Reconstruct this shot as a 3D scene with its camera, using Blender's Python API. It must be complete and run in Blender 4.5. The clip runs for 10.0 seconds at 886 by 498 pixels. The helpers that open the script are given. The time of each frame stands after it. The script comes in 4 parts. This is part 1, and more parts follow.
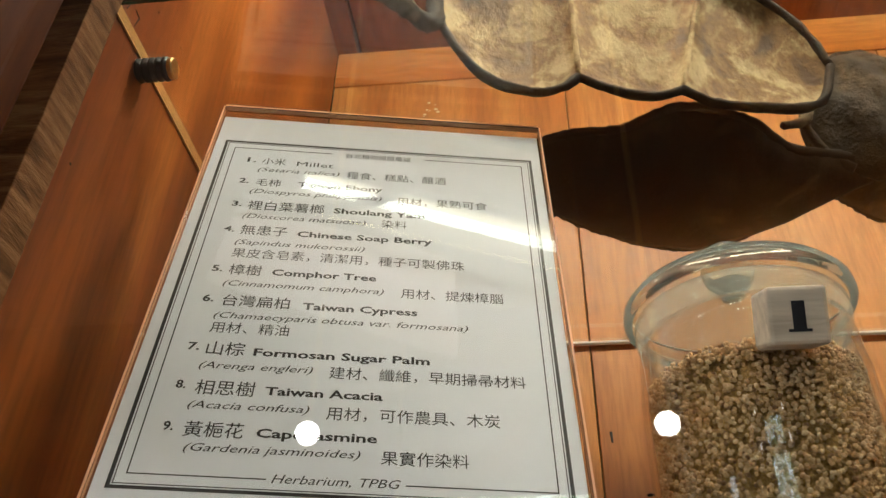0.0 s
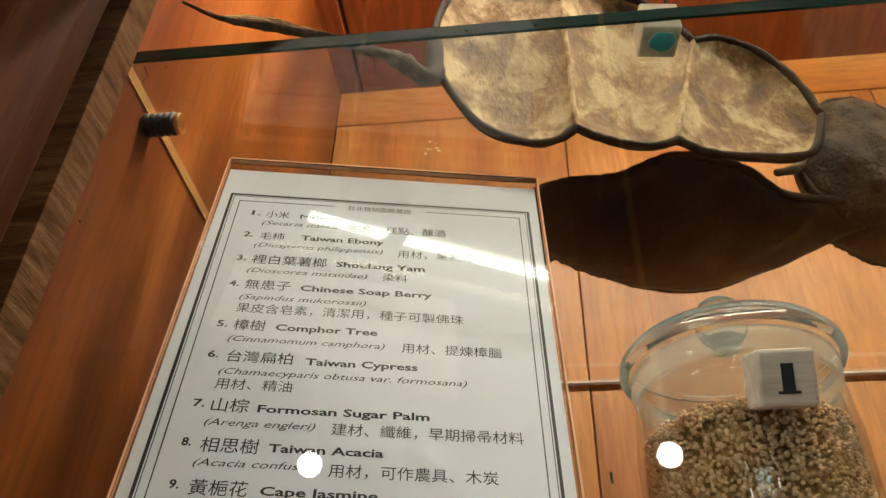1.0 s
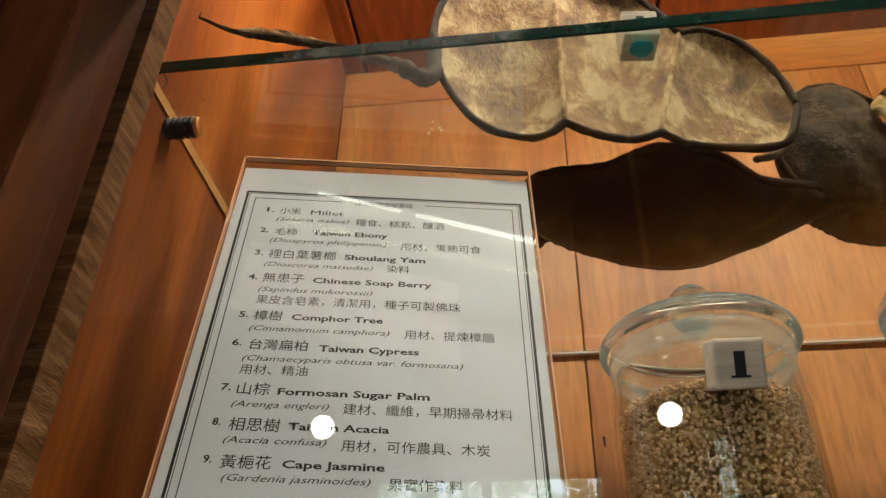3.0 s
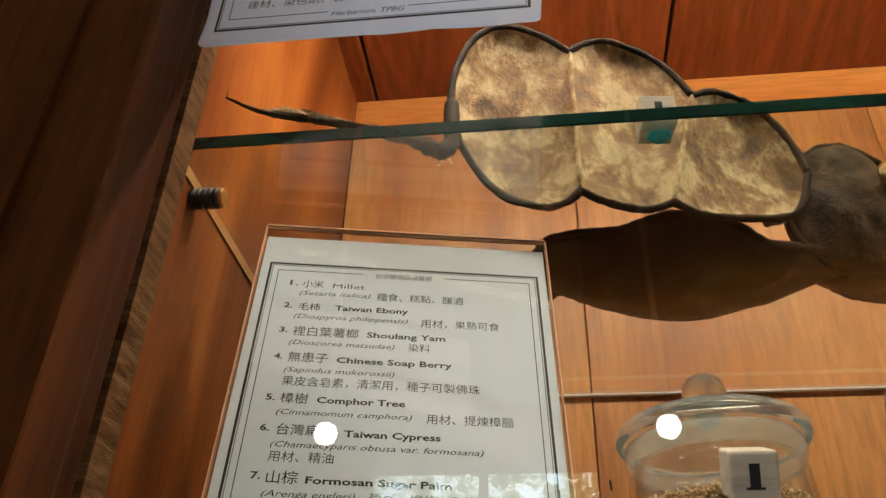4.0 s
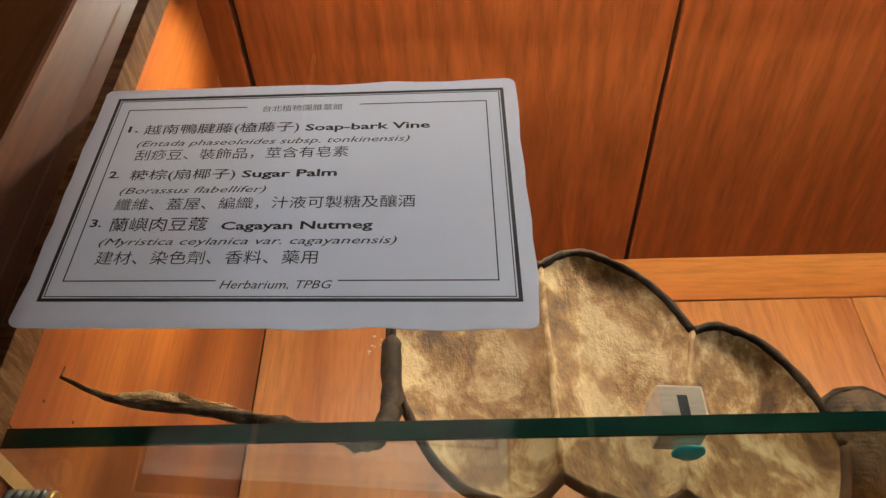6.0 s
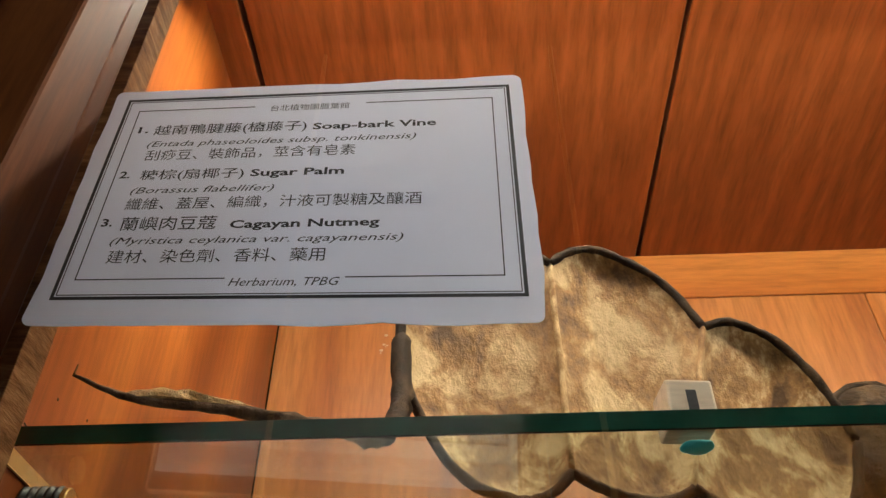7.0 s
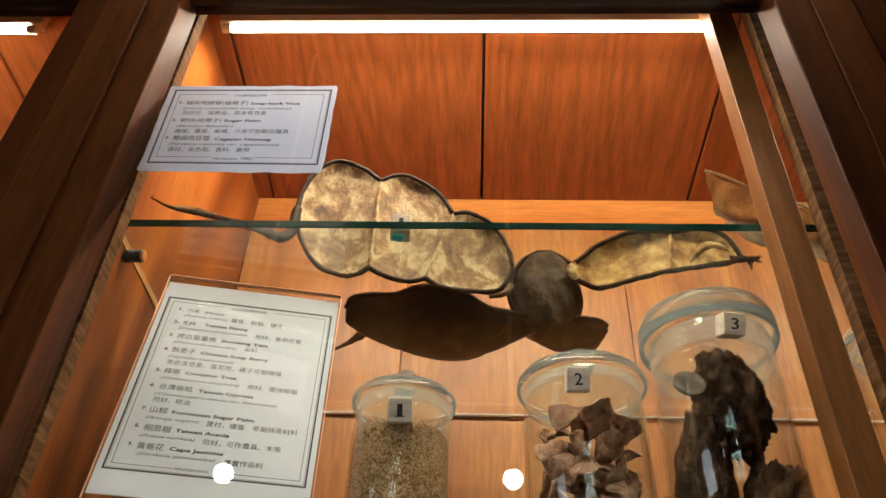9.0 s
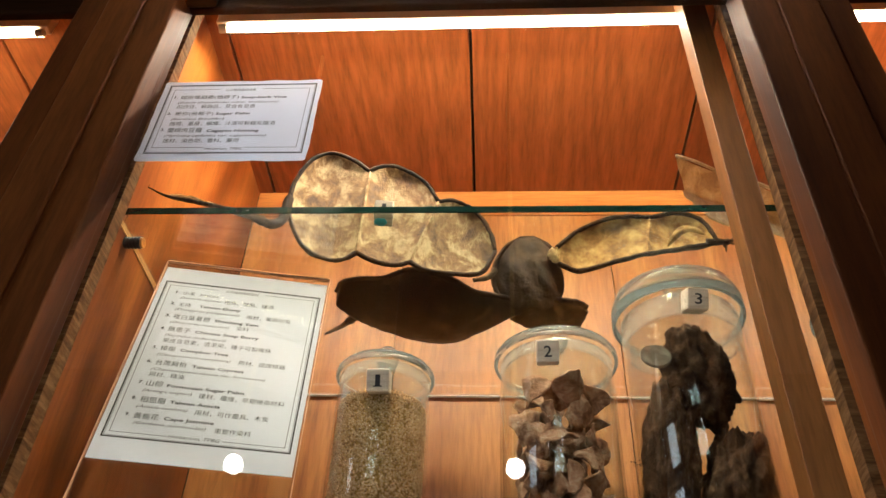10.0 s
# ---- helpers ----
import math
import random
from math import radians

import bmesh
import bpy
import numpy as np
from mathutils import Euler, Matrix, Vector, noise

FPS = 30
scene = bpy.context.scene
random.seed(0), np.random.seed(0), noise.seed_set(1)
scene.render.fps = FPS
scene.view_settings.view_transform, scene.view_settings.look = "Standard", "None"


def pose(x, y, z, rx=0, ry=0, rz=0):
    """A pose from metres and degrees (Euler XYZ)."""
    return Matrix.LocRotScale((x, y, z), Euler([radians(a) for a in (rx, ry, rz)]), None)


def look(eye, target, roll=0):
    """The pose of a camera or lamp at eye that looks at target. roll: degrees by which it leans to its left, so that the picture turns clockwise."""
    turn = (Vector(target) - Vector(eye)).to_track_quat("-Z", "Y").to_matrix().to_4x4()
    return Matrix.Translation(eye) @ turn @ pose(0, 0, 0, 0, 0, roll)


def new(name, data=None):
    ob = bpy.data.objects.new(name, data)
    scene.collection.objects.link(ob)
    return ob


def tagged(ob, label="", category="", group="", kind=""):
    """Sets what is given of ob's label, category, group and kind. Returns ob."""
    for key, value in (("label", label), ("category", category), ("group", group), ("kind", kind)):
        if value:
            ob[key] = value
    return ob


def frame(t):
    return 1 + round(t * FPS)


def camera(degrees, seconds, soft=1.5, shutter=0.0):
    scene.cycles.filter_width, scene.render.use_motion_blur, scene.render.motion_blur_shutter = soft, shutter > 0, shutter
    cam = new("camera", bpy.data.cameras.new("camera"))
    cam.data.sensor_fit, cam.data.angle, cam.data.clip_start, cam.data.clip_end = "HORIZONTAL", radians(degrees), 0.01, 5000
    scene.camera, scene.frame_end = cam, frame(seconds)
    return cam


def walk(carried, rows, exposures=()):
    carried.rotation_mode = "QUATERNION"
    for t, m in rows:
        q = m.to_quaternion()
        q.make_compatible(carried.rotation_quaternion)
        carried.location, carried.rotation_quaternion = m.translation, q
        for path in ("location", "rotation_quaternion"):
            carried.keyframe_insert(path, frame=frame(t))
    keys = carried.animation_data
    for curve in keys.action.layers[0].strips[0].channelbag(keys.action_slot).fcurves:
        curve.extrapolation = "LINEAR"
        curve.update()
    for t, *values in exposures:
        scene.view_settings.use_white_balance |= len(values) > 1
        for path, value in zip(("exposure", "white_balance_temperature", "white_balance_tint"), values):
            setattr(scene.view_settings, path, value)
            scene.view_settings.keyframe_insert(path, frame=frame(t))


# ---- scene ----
cam = camera(57.0, 10.0, soft=1.4)
PATH = [
    (0, (0.1938, -0.1950, 1.4952), (0.0422, 1.0067, 2.3800), 1.43),
    (0.5, (0.1899, -0.1990, 1.4961), (0.0455, 0.9794, 2.4128), 1.41),
    (1, (0.1972, -0.2132, 1.5023), (0.0436, 0.9619, 2.4217), 1.46),
    (1.5, (0.1993, -0.2284, 1.5019), (0.0434, 0.9398, 2.4298), 1.50),
    (2, (0.2065, -0.2456, 1.4954), (0.0507, 0.9196, 2.4272), 1.63),
    (2.5, (0.2092, -0.2630, 1.4942), (0.0486, 0.9401, 2.3755), 1.15),
    (2.7, (0.2120, -0.2614, 1.4906), (0.0378, 0.9497, 2.3582), 1.22),
    (3.8, (0.1995, -0.2902, 1.5049), (0.0317, 0.9394, 2.3474), 1.08),
    (4, (0.1995, -0.3097, 1.5347), (0.0295, 0.9255, 2.3685), 1.67),
    (4.5, (0.1923, -0.3206, 1.5879), (0.0730, 0.8733, 2.4880), 1.16),
    (5, (0.1941, -0.3142, 1.6382), (0.1324, 0.8420, 2.5919), 0.07),
    (5.5, (0.1864, -0.2505, 1.7122), (0.1608, 0.8980, 2.6768), -0.53),
    (6, (0.1796, -0.2460, 1.7192), (0.1505, 0.8924, 2.6955), -0.45),
    (7.5, (0.1890, -0.2472, 1.7103), (0.1293, 0.8897, 2.6870), -0.05),
    (8, (0.2270, -0.4657, 1.5070), (0.1788, 0.6757, 2.4792), -0.13),
    (8.5, (0.3100, -0.5807, 1.3370), (0.2608, 0.5601, 2.3098), 1.39),
    (9, (0.3701, -0.5988, 1.2811), (0.3098, 0.5439, 2.2509), 2.46),
    (9.5, (0.4121, -0.6040, 1.2552), (0.3283, 0.5380, 2.2241), 3.12),
    (10, (0.4172, -0.6199, 1.2320), (0.3239, 0.5178, 2.2051), 2.92),
]
walk(cam, [(t, look(eye, target, roll)) for t, eye, target, roll in PATH],
     exposures=((0.0, 0.13), (2.0, -0.02), (2.5, -0.08), (4.0, -0.18), (4.5, 0.40), (5.0, 0.20), (5.5, -0.45), (6.0, -0.30), (7.5, -0.25), (8.0, 0.0), (8.5, 0.08), (9.0, 0.25), (9.5, 0.50), (10.0, 0.52)))

# heights below are given from the top of the glass shelf
S = 1.90

# ---- light ----
world = bpy.data.worlds.new("world")
scene.world = world
world.use_nodes = True
sky = world.node_tree.nodes.new("ShaderNodeTexSky")
sky.sky_type, sky.sun_disc = "NISHITA", False
sky.sun_elevation, sky.sun_rotation = radians(48), radians(140)
world.node_tree.links.new(sky.outputs[0], world.node_tree.nodes["Background"].inputs[0])
world.node_tree.nodes["Background"].inputs[1].default_value = 0.12


def area_lamp(name, m, sx, sy, watts, colour):
    d = bpy.data.lights.new(name, "AREA")
    d.shape, d.size, d.size_y, d.energy, d.color = "RECTANGLE", sx, sy, watts, colour
    ob = new(name, d)
    ob.matrix_world = m
    return ob


WARM = (1.0, 0.88, 0.70)
COOL = (0.82, 0.90, 1.0)
for x in (0.360, -0.610, 1.240):
    area_lamp("tube_light", look((x, 0.103, S + 0.3915), (x, 0.330, S + 0.02)), 0.70, 0.008, 8.2, WARM)
# added cool fill from the west side, where no window or lamp stands
area_lamp("added_side_fill", look((-4.2, -2.6, S - 0.5), (0.2, 0.0, S)), 1.6, 1.6, 42.0, COOL)

# ---- materials ----


def mat(name):
    m = bpy.data.materials.new(name)
    m.use_nodes = True
    nt = m.node_tree
    return m, nt, nt.nodes["Principled BSDF"]


def node(nt, kind, **values):
    n = nt.nodes.new(kind)
    for key, v in values.items():
        n.inputs[key].default_value = v
    return n


def ramp(nt, src, stops):
    r = nt.nodes.new("ShaderNodeValToRGB")
    r.color_ramp.elements[0].position, r.color_ramp.elements[0].color = stops[0][0], (*stops[0][1], 1)
    r.color_ramp.elements[1].position, r.color_ramp.elements[1].color = stops[-1][0], (*stops[-1][1], 1)
    for p, c in stops[1:-1]:
        r.color_ramp.elements.new(p).color = (*c, 1)
    nt.links.new(src, r.inputs[0])
    return r


def mapped(nt, scale, rot=(0, 0, 0), vary=False):
    tc = nt.nodes.new("ShaderNodeTexCoord")
    mp = nt.nodes.new("ShaderNodeMapping")
    mp.inputs["Scale"].default_value = scale
    mp.inputs["Rotation"].default_value = rot
    nt.links.new(tc.outputs["Object"], mp.inputs["Vector"])
    if vary:
        oi = nt.nodes.new("ShaderNodeObjectInfo")
        mul = nt.nodes.new("ShaderNodeVectorMath")
        mul.operation = "SCALE"
        mul.inputs[0].default_value = (31.0, 17.0, 23.0)
        nt.links.new(oi.outputs["Random"], mul.inputs["Scale"])
        nt.links.new(mul.outputs[0], mp.inputs["Location"])
    return mp


def wood(name, dark, mid, light, along, rough=0.35, bump=0.08, rings=5.0, coat=0.0, vary=False, share=0.55, stretch=0.10, sheen=0.5):
    """Sawn wood with its grain along one axis (0, 1, 2)."""
    m, nt, b = mat(name)
    sc = [1.0, 1.0, 1.0]
    sc[along] = 0.10
    mp = mapped(nt, [s * 22 for s in sc], vary=vary)
    n1 = node(nt, "ShaderNodeTexNoise", Scale=1.0, Detail=5.0, Roughness=0.6, Distortion=0.5)
    nt.links.new(mp.outputs[0], n1.inputs["Vector"])
    sr = [1.0, 1.0, 1.0]
    sr[along] = stretch
    mp3 = mapped(nt, [s * 3.4 for s in sr], vary=vary)
    n0 = node(nt, "ShaderNodeTexNoise", Scale=1.0, Detail=1.5, Roughness=0.4, Distortion=0.2)
    nt.links.new(mp3.outputs[0], n0.inputs["Vector"])
    mul = nt.nodes.new("ShaderNodeMath")
    mul.operation = "MULTIPLY"
    mul.inputs[1].default_value = rings
    nt.links.new(n0.outputs["Fac"], mul.inputs[0])
    fr = nt.nodes.new("ShaderNodeMath")
    fr.operation = "PINGPONG"
    fr.inputs[1].default_value = 0.5
    nt.links.new(mul.outputs[0], fr.inputs[0])
    mix = nt.nodes.new("ShaderNodeMix")
    mix.inputs[0].default_value = share
    b.inputs["Specular IOR Level"].default_value = sheen
    nt.links.new(n1.outputs["Fac"], mix.inputs[2])
    dbl = nt.nodes.new("ShaderNodeMath")
    dbl.operation = "MULTIPLY"
    dbl.inputs[1].default_value = 2.0
    nt.links.new(fr.outputs[0], dbl.inputs[0])
    nt.links.new(dbl.outputs[0], mix.inputs[3])
    r = ramp(nt, mix.outputs[0], [(0.22, dark), (0.5, mid), (0.8, light)])
    mp2 = mapped(nt, [s * 160 for s in sc], vary=vary)
    n2 = node(nt, "ShaderNodeTexNoise", Scale=1.0, Detail=3.0, Roughness=0.7)
    nt.links.new(mp2.outputs[0], n2.inputs["Vector"])
    fine = ramp(nt, n2.outputs["Fac"], [(0.32, (0.58, 0.55, 0.52)), (0.60, (1.0, 1.0, 1.0))])
    mm = nt.nodes.new("ShaderNodeMix")
    mm.data_type, mm.blend_type = "RGBA", "MULTIPLY"
    mm.inputs[0].default_value = 0.75
    nt.links.new(r.outputs[0], mm.inputs[6])
    nt.links.new(fine.outputs[0], mm.inputs[7])
    nt.links.new(mm.outputs[2], b.inputs["Base Color"])
    rr = node(nt, "ShaderNodeMapRange")
    rr.inputs[3].default_value, rr.inputs[4].default_value = rough - 0.08, rough + 0.12
    nt.links.new(n1.outputs["Fac"], rr.inputs[0])
    nt.links.new(rr.outputs[0], b.inputs["Roughness"])
    b.inputs["Coat Weight"].default_value = coat
    b.inputs["Coat Roughness"].default_value = 0.2
    bp = node(nt, "ShaderNodeBump", Strength=bump, Distance=0.001)
    nt.links.new(n2.outputs["Fac"], bp.inputs["Height"])
    nt.links.new(bp.outputs[0], b.inputs["Normal"])
    return m


def mottled(name, c1, c2, c3, scale, rough=0.6, bump=0.3, stretch=(1, 1, 1), dist=0.003, fine=8.0, p=(0.35, 0.5, 0.65), sheen=0.35, twist=0.6):
    """Two noises: blotches and fine grain."""
    m, nt, b = mat(name)
    mp = mapped(nt, [scale * s for s in stretch])
    n1 = node(nt, "ShaderNodeTexNoise", Scale=1.0, Detail=7.0, Roughness=0.66, Distortion=twist)
    nt.links.new(mp.outputs[0], n1.inputs["Vector"])
    r = ramp(nt, n1.outputs["Fac"], [(p[0], c1), (p[1], c2), (p[2], c3)])
    mp2 = mapped(nt, [scale * fine * s for s in stretch])
    n2 = node(nt, "ShaderNodeTexNoise", Scale=1.0, Detail=4.0, Roughness=0.65)
    nt.links.new(mp2.outputs[0], n2.inputs["Vector"])
    f = ramp(nt, n2.outputs["Fac"], [(0.3, (0.68, 0.66, 0.62)), (0.65, (1, 1, 1))])
    mm = nt.nodes.new("ShaderNodeMix")
    mm.data_type, mm.blend_type = "RGBA", "MULTIPLY"
    mm.inputs[0].default_value = 0.6
    nt.links.new(r.outputs[0], mm.inputs[6])
    nt.links.new(f.outputs[0], mm.inputs[7])
    nt.links.new(mm.outputs[2], b.inputs["Base Color"])
    b.inputs["Roughness"].default_value = rough
    b.inputs["Specular IOR Level"].default_value = sheen
    ad = nt.nodes.new("ShaderNodeMath")
    ad.operation = "ADD"
    nt.links.new(n1.outputs["Fac"], ad.inputs[0])
    nt.links.new(n2.outputs["Fac"], ad.inputs[1])
    bp = node(nt, "ShaderNodeBump", Strength=bump, Distance=dist)
    nt.links.new(ad.outputs[0], bp.inputs["Height"])
    nt.links.new(bp.outputs[0], b.inputs["Normal"])
    return m


def plain(name, colour, rough=0.5, metal=0.0, grain=0.06, scale=60.0):
    m, nt, b = mat(name)
    mp = mapped(nt, (scale, scale, scale))
    n = node(nt, "ShaderNodeTexNoise", Scale=1.0, Detail=4.0, Roughness=0.6)
    nt.links.new(mp.outputs[0], n.inputs["Vector"])
    lo = tuple(c * (1 - grain) for c in colour)
    r = ramp(nt, n.outputs["Fac"], [(0.3, lo), (0.7, colour)])
    nt.links.new(r.outputs[0], b.inputs["Base Color"])
    b.inputs["Roughness"].default_value, b.inputs["Metallic"].default_value = rough, metal
    return m


def glass(name, colour=(1, 1, 1), rough=0.0, ior=1.45):
    m, nt, b = mat(name)
    b.inputs["Base Color"].default_value = (*colour, 1)
    b.inputs["Roughness"].default_value, b.inputs["IOR"].default_value = rough, ior
    b.inputs["Transmission Weight"].default_value = 1.0
    return m


def thin_glass(name, tint, milk=0.0):
    """Thin clear glass: light goes straight through, with a mirror sheen; milk: how frosted it is."""
    m, nt, b = mat(name)
    nt.nodes.remove(b)
    out = nt.nodes["Material Output"]
    tr = nt.nodes.new("ShaderNodeBsdfTransparent")
    tr.inputs[0].default_value = (*tint, 1)
    gl = nt.nodes.new("ShaderNodeBsdfGlossy")
    gl.inputs["Roughness"].default_value = 0.03 + 0.3 * milk
    lw = nt.nodes.new("ShaderNodeLayerWeight")
    pw = nt.nodes.new("ShaderNodeMath")
    pw.operation = "POWER"
    pw.inputs[1].default_value = 4.0
    nt.links.new(lw.outputs["Facing"], pw.inputs[0])
    fr = node(nt, "ShaderNodeMapRange")
    fr.inputs[3].default_value, fr.inputs[4].default_value = 0.055, 0.80
    nt.links.new(pw.outputs[0], fr.inputs[0])
    mx = nt.nodes.new("ShaderNodeMixShader")
    nt.links.new(fr.outputs[0], mx.inputs[0])
    nt.links.new(gl.outputs[0], mx.inputs[2])
    last = tr
    if milk:
        df = nt.nodes.new("ShaderNodeBsdfDiffuse")
        df.inputs[0].default_value = (0.80, 0.82, 0.78, 1)
        tl = nt.nodes.new("ShaderNodeBsdfTranslucent")
        tl.inputs[0].default_value = (0.80, 0.82, 0.78, 1)
        half = nt.nodes.new("ShaderNodeMixShader")
        nt.links.new(df.outputs[0], half.inputs[1])
        nt.links.new(tl.outputs[0], half.inputs[2])
        mk = nt.nodes.new("ShaderNodeMixShader")
        mk.inputs[0].default_value = milk
        nt.links.new(tr.outputs[0], mk.inputs[1])
        nt.links.new(half.outputs[0], mk.inputs[2])
        last = mk
    nt.links.new(last.outputs[0], mx.inputs[1])
    nt.links.new(mx.outputs[0], out.inputs[0])
    return m


def paper(name, colour):
    """White paper that lets some light through."""
    m, nt, b = mat(name)
    mp = mapped(nt, (30, 30, 30))
    n = node(nt, "ShaderNodeTexNoise", Scale=1.0, Detail=5.0, Roughness=0.6)
    nt.links.new(mp.outputs[0], n.inputs["Vector"])
    r = ramp(nt, n.outputs["Fac"], [(0.3, tuple(c * 0.95 for c in colour)), (0.7, colour)])
    nt.links.new(r.outputs[0], b.inputs["Base Color"])
    b.inputs["Roughness"].default_value = 0.6
    tl = nt.nodes.new("ShaderNodeBsdfTranslucent")
    nt.links.new(r.outputs[0], tl.inputs[0])
    mx = nt.nodes.new("ShaderNodeMixShader")
    mx.inputs[0].default_value = 0.28
    nt.links.new(b.outputs[0], mx.inputs[1])
    nt.links.new(tl.outputs[0], mx.inputs[2])
    nt.links.new(mx.outputs[0], nt.nodes["Material Output"].inputs[0])
    return m


def glow(name, colour, strength):
    m, nt, b = mat(name)
    b.inputs["Base Color"].default_value = (0.9, 0.9, 0.9, 1)
    b.inputs["Emission Color"].default_value = (*colour, 1)
    b.inputs["Emission Strength"].default_value = strength
    return m


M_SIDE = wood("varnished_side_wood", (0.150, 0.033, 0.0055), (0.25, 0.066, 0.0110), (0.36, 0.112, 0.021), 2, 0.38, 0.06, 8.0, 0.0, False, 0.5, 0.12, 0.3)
M_BACK = wood("varnished_back_wood", (0.29, 0.092, 0.021), (0.42, 0.155, 0.038), (0.53, 0.225, 0.066), 2, 0.35, 0.06, 8.0, 0.0, True, 0.5, 0.16)
M_STRIP = wood("varnished_strip_wood", (0.31, 0.088, 0.015), (0.44, 0.150, 0.028), (0.54, 0.215, 0.050), 0, 0.33, 0.05, 3.0)
M_CEIL = wood("red_ceiling_wood", (0.185, 0.046, 0.011), (0.25, 0.066, 0.016), (0.32, 0.092, 0.024), 1, 0.42, 0.10, 34.0, 0.0, False, 0.26, 0.13, 0.22)
M_POST = wood("dark_stained_wood", (0.036, 0.0092, 0.0022), (0.074, 0.0200, 0.0046), (0.125, 0.037, 0.0090), 2, 0.5, 0.10, 6.0, sheen=0.03)
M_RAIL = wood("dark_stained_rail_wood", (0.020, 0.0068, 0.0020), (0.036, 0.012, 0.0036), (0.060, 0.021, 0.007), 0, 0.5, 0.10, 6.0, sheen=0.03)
M_STILE = wood("brown_stile_wood", (0.10, 0.034, 0.0075), (0.145, 0.053, 0.0125), (0.195, 0.075, 0.020), 2, 0.45, 0.08, 5.0, sheen=0.15)
M_ROUGH = mottled("rough_sawn_edge", (0.055, 0.022, 0.0075), (0.125, 0.058, 0.022), (0.20, 0.105, 0.045), 60.0, 0.85, 0.7, (0.35, 0.35, 2.2), 0.002, sheen=0.05)
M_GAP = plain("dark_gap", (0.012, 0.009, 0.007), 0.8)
M_GLASS = glass("clear_glass", (0.985, 1.0, 0.992))
M_SHELF = thin_glass("shelf_glass", (0.85, 0.88, 0.86))
M_EDGE = plain("green_glass_edge", (0.006, 0.040, 0.026), 0.12, 0.0, 0.3, 90.0)
M_JARGLASS = thin_glass("jar_glass", (0.975, 0.99, 0.980))
M_LIDGLASS = glass("lid_glass", (0.86, 0.92, 0.88), 0.0, 1.36)
M_LIDGLASS.node_tree.nodes["Principled BSDF"].inputs["Transmission Weight"].default_value = 0.95
M_FROST = thin_glass("frosted_glass", (0.95, 0.97, 0.94), 0.15)
M_ACRYL = glass("clear_acrylic", (0.99, 0.99, 0.985), 0.0, 1.49)
M_AMBER = plain("edge_shine_amber", (0.75, 0.42, 0.26), 0.25, 0.0, 0.1)
M_PAPER = paper("white_paper", (0.86, 0.87, 0.93))
# the cool daylight on the wide card is put into this paper's blue
M_CARD = paper("daylight_blue_paper", (0.87, 0.88, 0.97))
M_INK = plain("black_ink", (0.012, 0.012, 0.014), 0.6)
M_BRASS = plain("worn_brass", (0.62, 0.44, 0.18), 0.3, 1.0, 0.3, 300.0)
M_RUBBER = plain("black_rubber", (0.02, 0.019, 0.018), 0.45)
M_BLOCK = wood("pale_block_wood", (0.66, 0.55, 0.40), (0.76, 0.65, 0.49), (0.82, 0.72, 0.56), 0, 0.6, 0.1, 2.0)
M_PUTTY = plain("teal_putty", (0.01, 0.33, 0.33), 0.5, 0.0, 0.25, 200.0)
M_PODIN = mottled("pod_lining", (0.070, 0.033, 0.011), (0.27, 0.150, 0.056), (0.72, 0.55, 0.31), 34.0, 0.65, 0.8, (1.0, 1, 0.7), 0.003, 5.0, (0.36, 0.48, 0.60), 0.2, 0.3)
M_PODTAN = mottled("pod_lining_tan", (0.16, 0.075, 0.018), (0.36, 0.20, 0.058), (0.58, 0.39, 0.15), 38.0, 0.7, 0.5, (1, 1, 1), 0.002, 6.0, (0.38, 0.50, 0.62), 0.15, 0.15)
M_PODRIM = mottled("pod_rim", (0.0060, 0.0033, 0.0015), (0.019, 0.0105, 0.0048), (0.060, 0.036, 0.018), 70.0, 0.65, 0.6, (1, 1, 1), 0.002, sheen=0.08)
M_PODDARK = mottled("pod_bark", (0.005, 0.0028, 0.0013), (0.013, 0.0072, 0.0033), (0.080, 0.045, 0.020), 20.0, 0.55, 0.6, (1, 1, 1), 0.002, 6.0, (0.40, 0.54, 0.66), 0.12)
M_PODGREY = mottled("pod_grey_bark", (0.007, 0.004, 0.002), (0.026, 0.0150, 0.0068), (0.085, 0.050, 0.023), 30.0, 0.65, 0.8, (1, 1, 1), 0.004, 5.0, sheen=0.10)
M_STEM = mottled("stem_bark", (0.045, 0.030, 0.017), (0.105, 0.073, 0.043), (0.19, 0.14, 0.088), 90.0, 0.8, 0.8, (1, 1, 1), 0.002, sheen=0.1)
M_STRAW = mottled("straw_fibre", (0.42, 0.25, 0.08), (0.60, 0.40, 0.16), (0.72, 0.54, 0.28), 90.0, 0.7, 0.8)
M_SLICE = mottled("dried_slices", (0.22, 0.095, 0.048), (0.48, 0.25, 0.135), (0.68, 0.46, 0.30), 70.0, 0.75, 1.0, (1, 1, 1), 0.003, 6.0, sheen=0.15)
M_ROOT = mottled("dark_root", (0.030, 0.012, 0.0055), (0.070, 0.033, 0.015), (0.15, 0.080, 0.040), 55.0, 0.85, 1.0, (1, 1, 1), 0.004, sheen=0.1)
M_DISC = mottled("grey_disc", (0.075, 0.062, 0.042), (0.13, 0.108, 0.075), (0.20, 0.17, 0.12), 70.0, 0.7, 0.4, sheen=0.15)
M_LEAF = mottled("pale_dry_leaf", (0.36, 0.20, 0.085), (0.54, 0.34, 0.16), (0.68, 0.48, 0.27), 45.0, 0.6, 0.4, (1, 1, 0.3))
M_TUBE = glow("lamp_tube", (1.0, 0.86, 0.62), 52.0)
M_LAMP = glow("round_lamp", (1.0, 0.97, 0.92), 60.0)
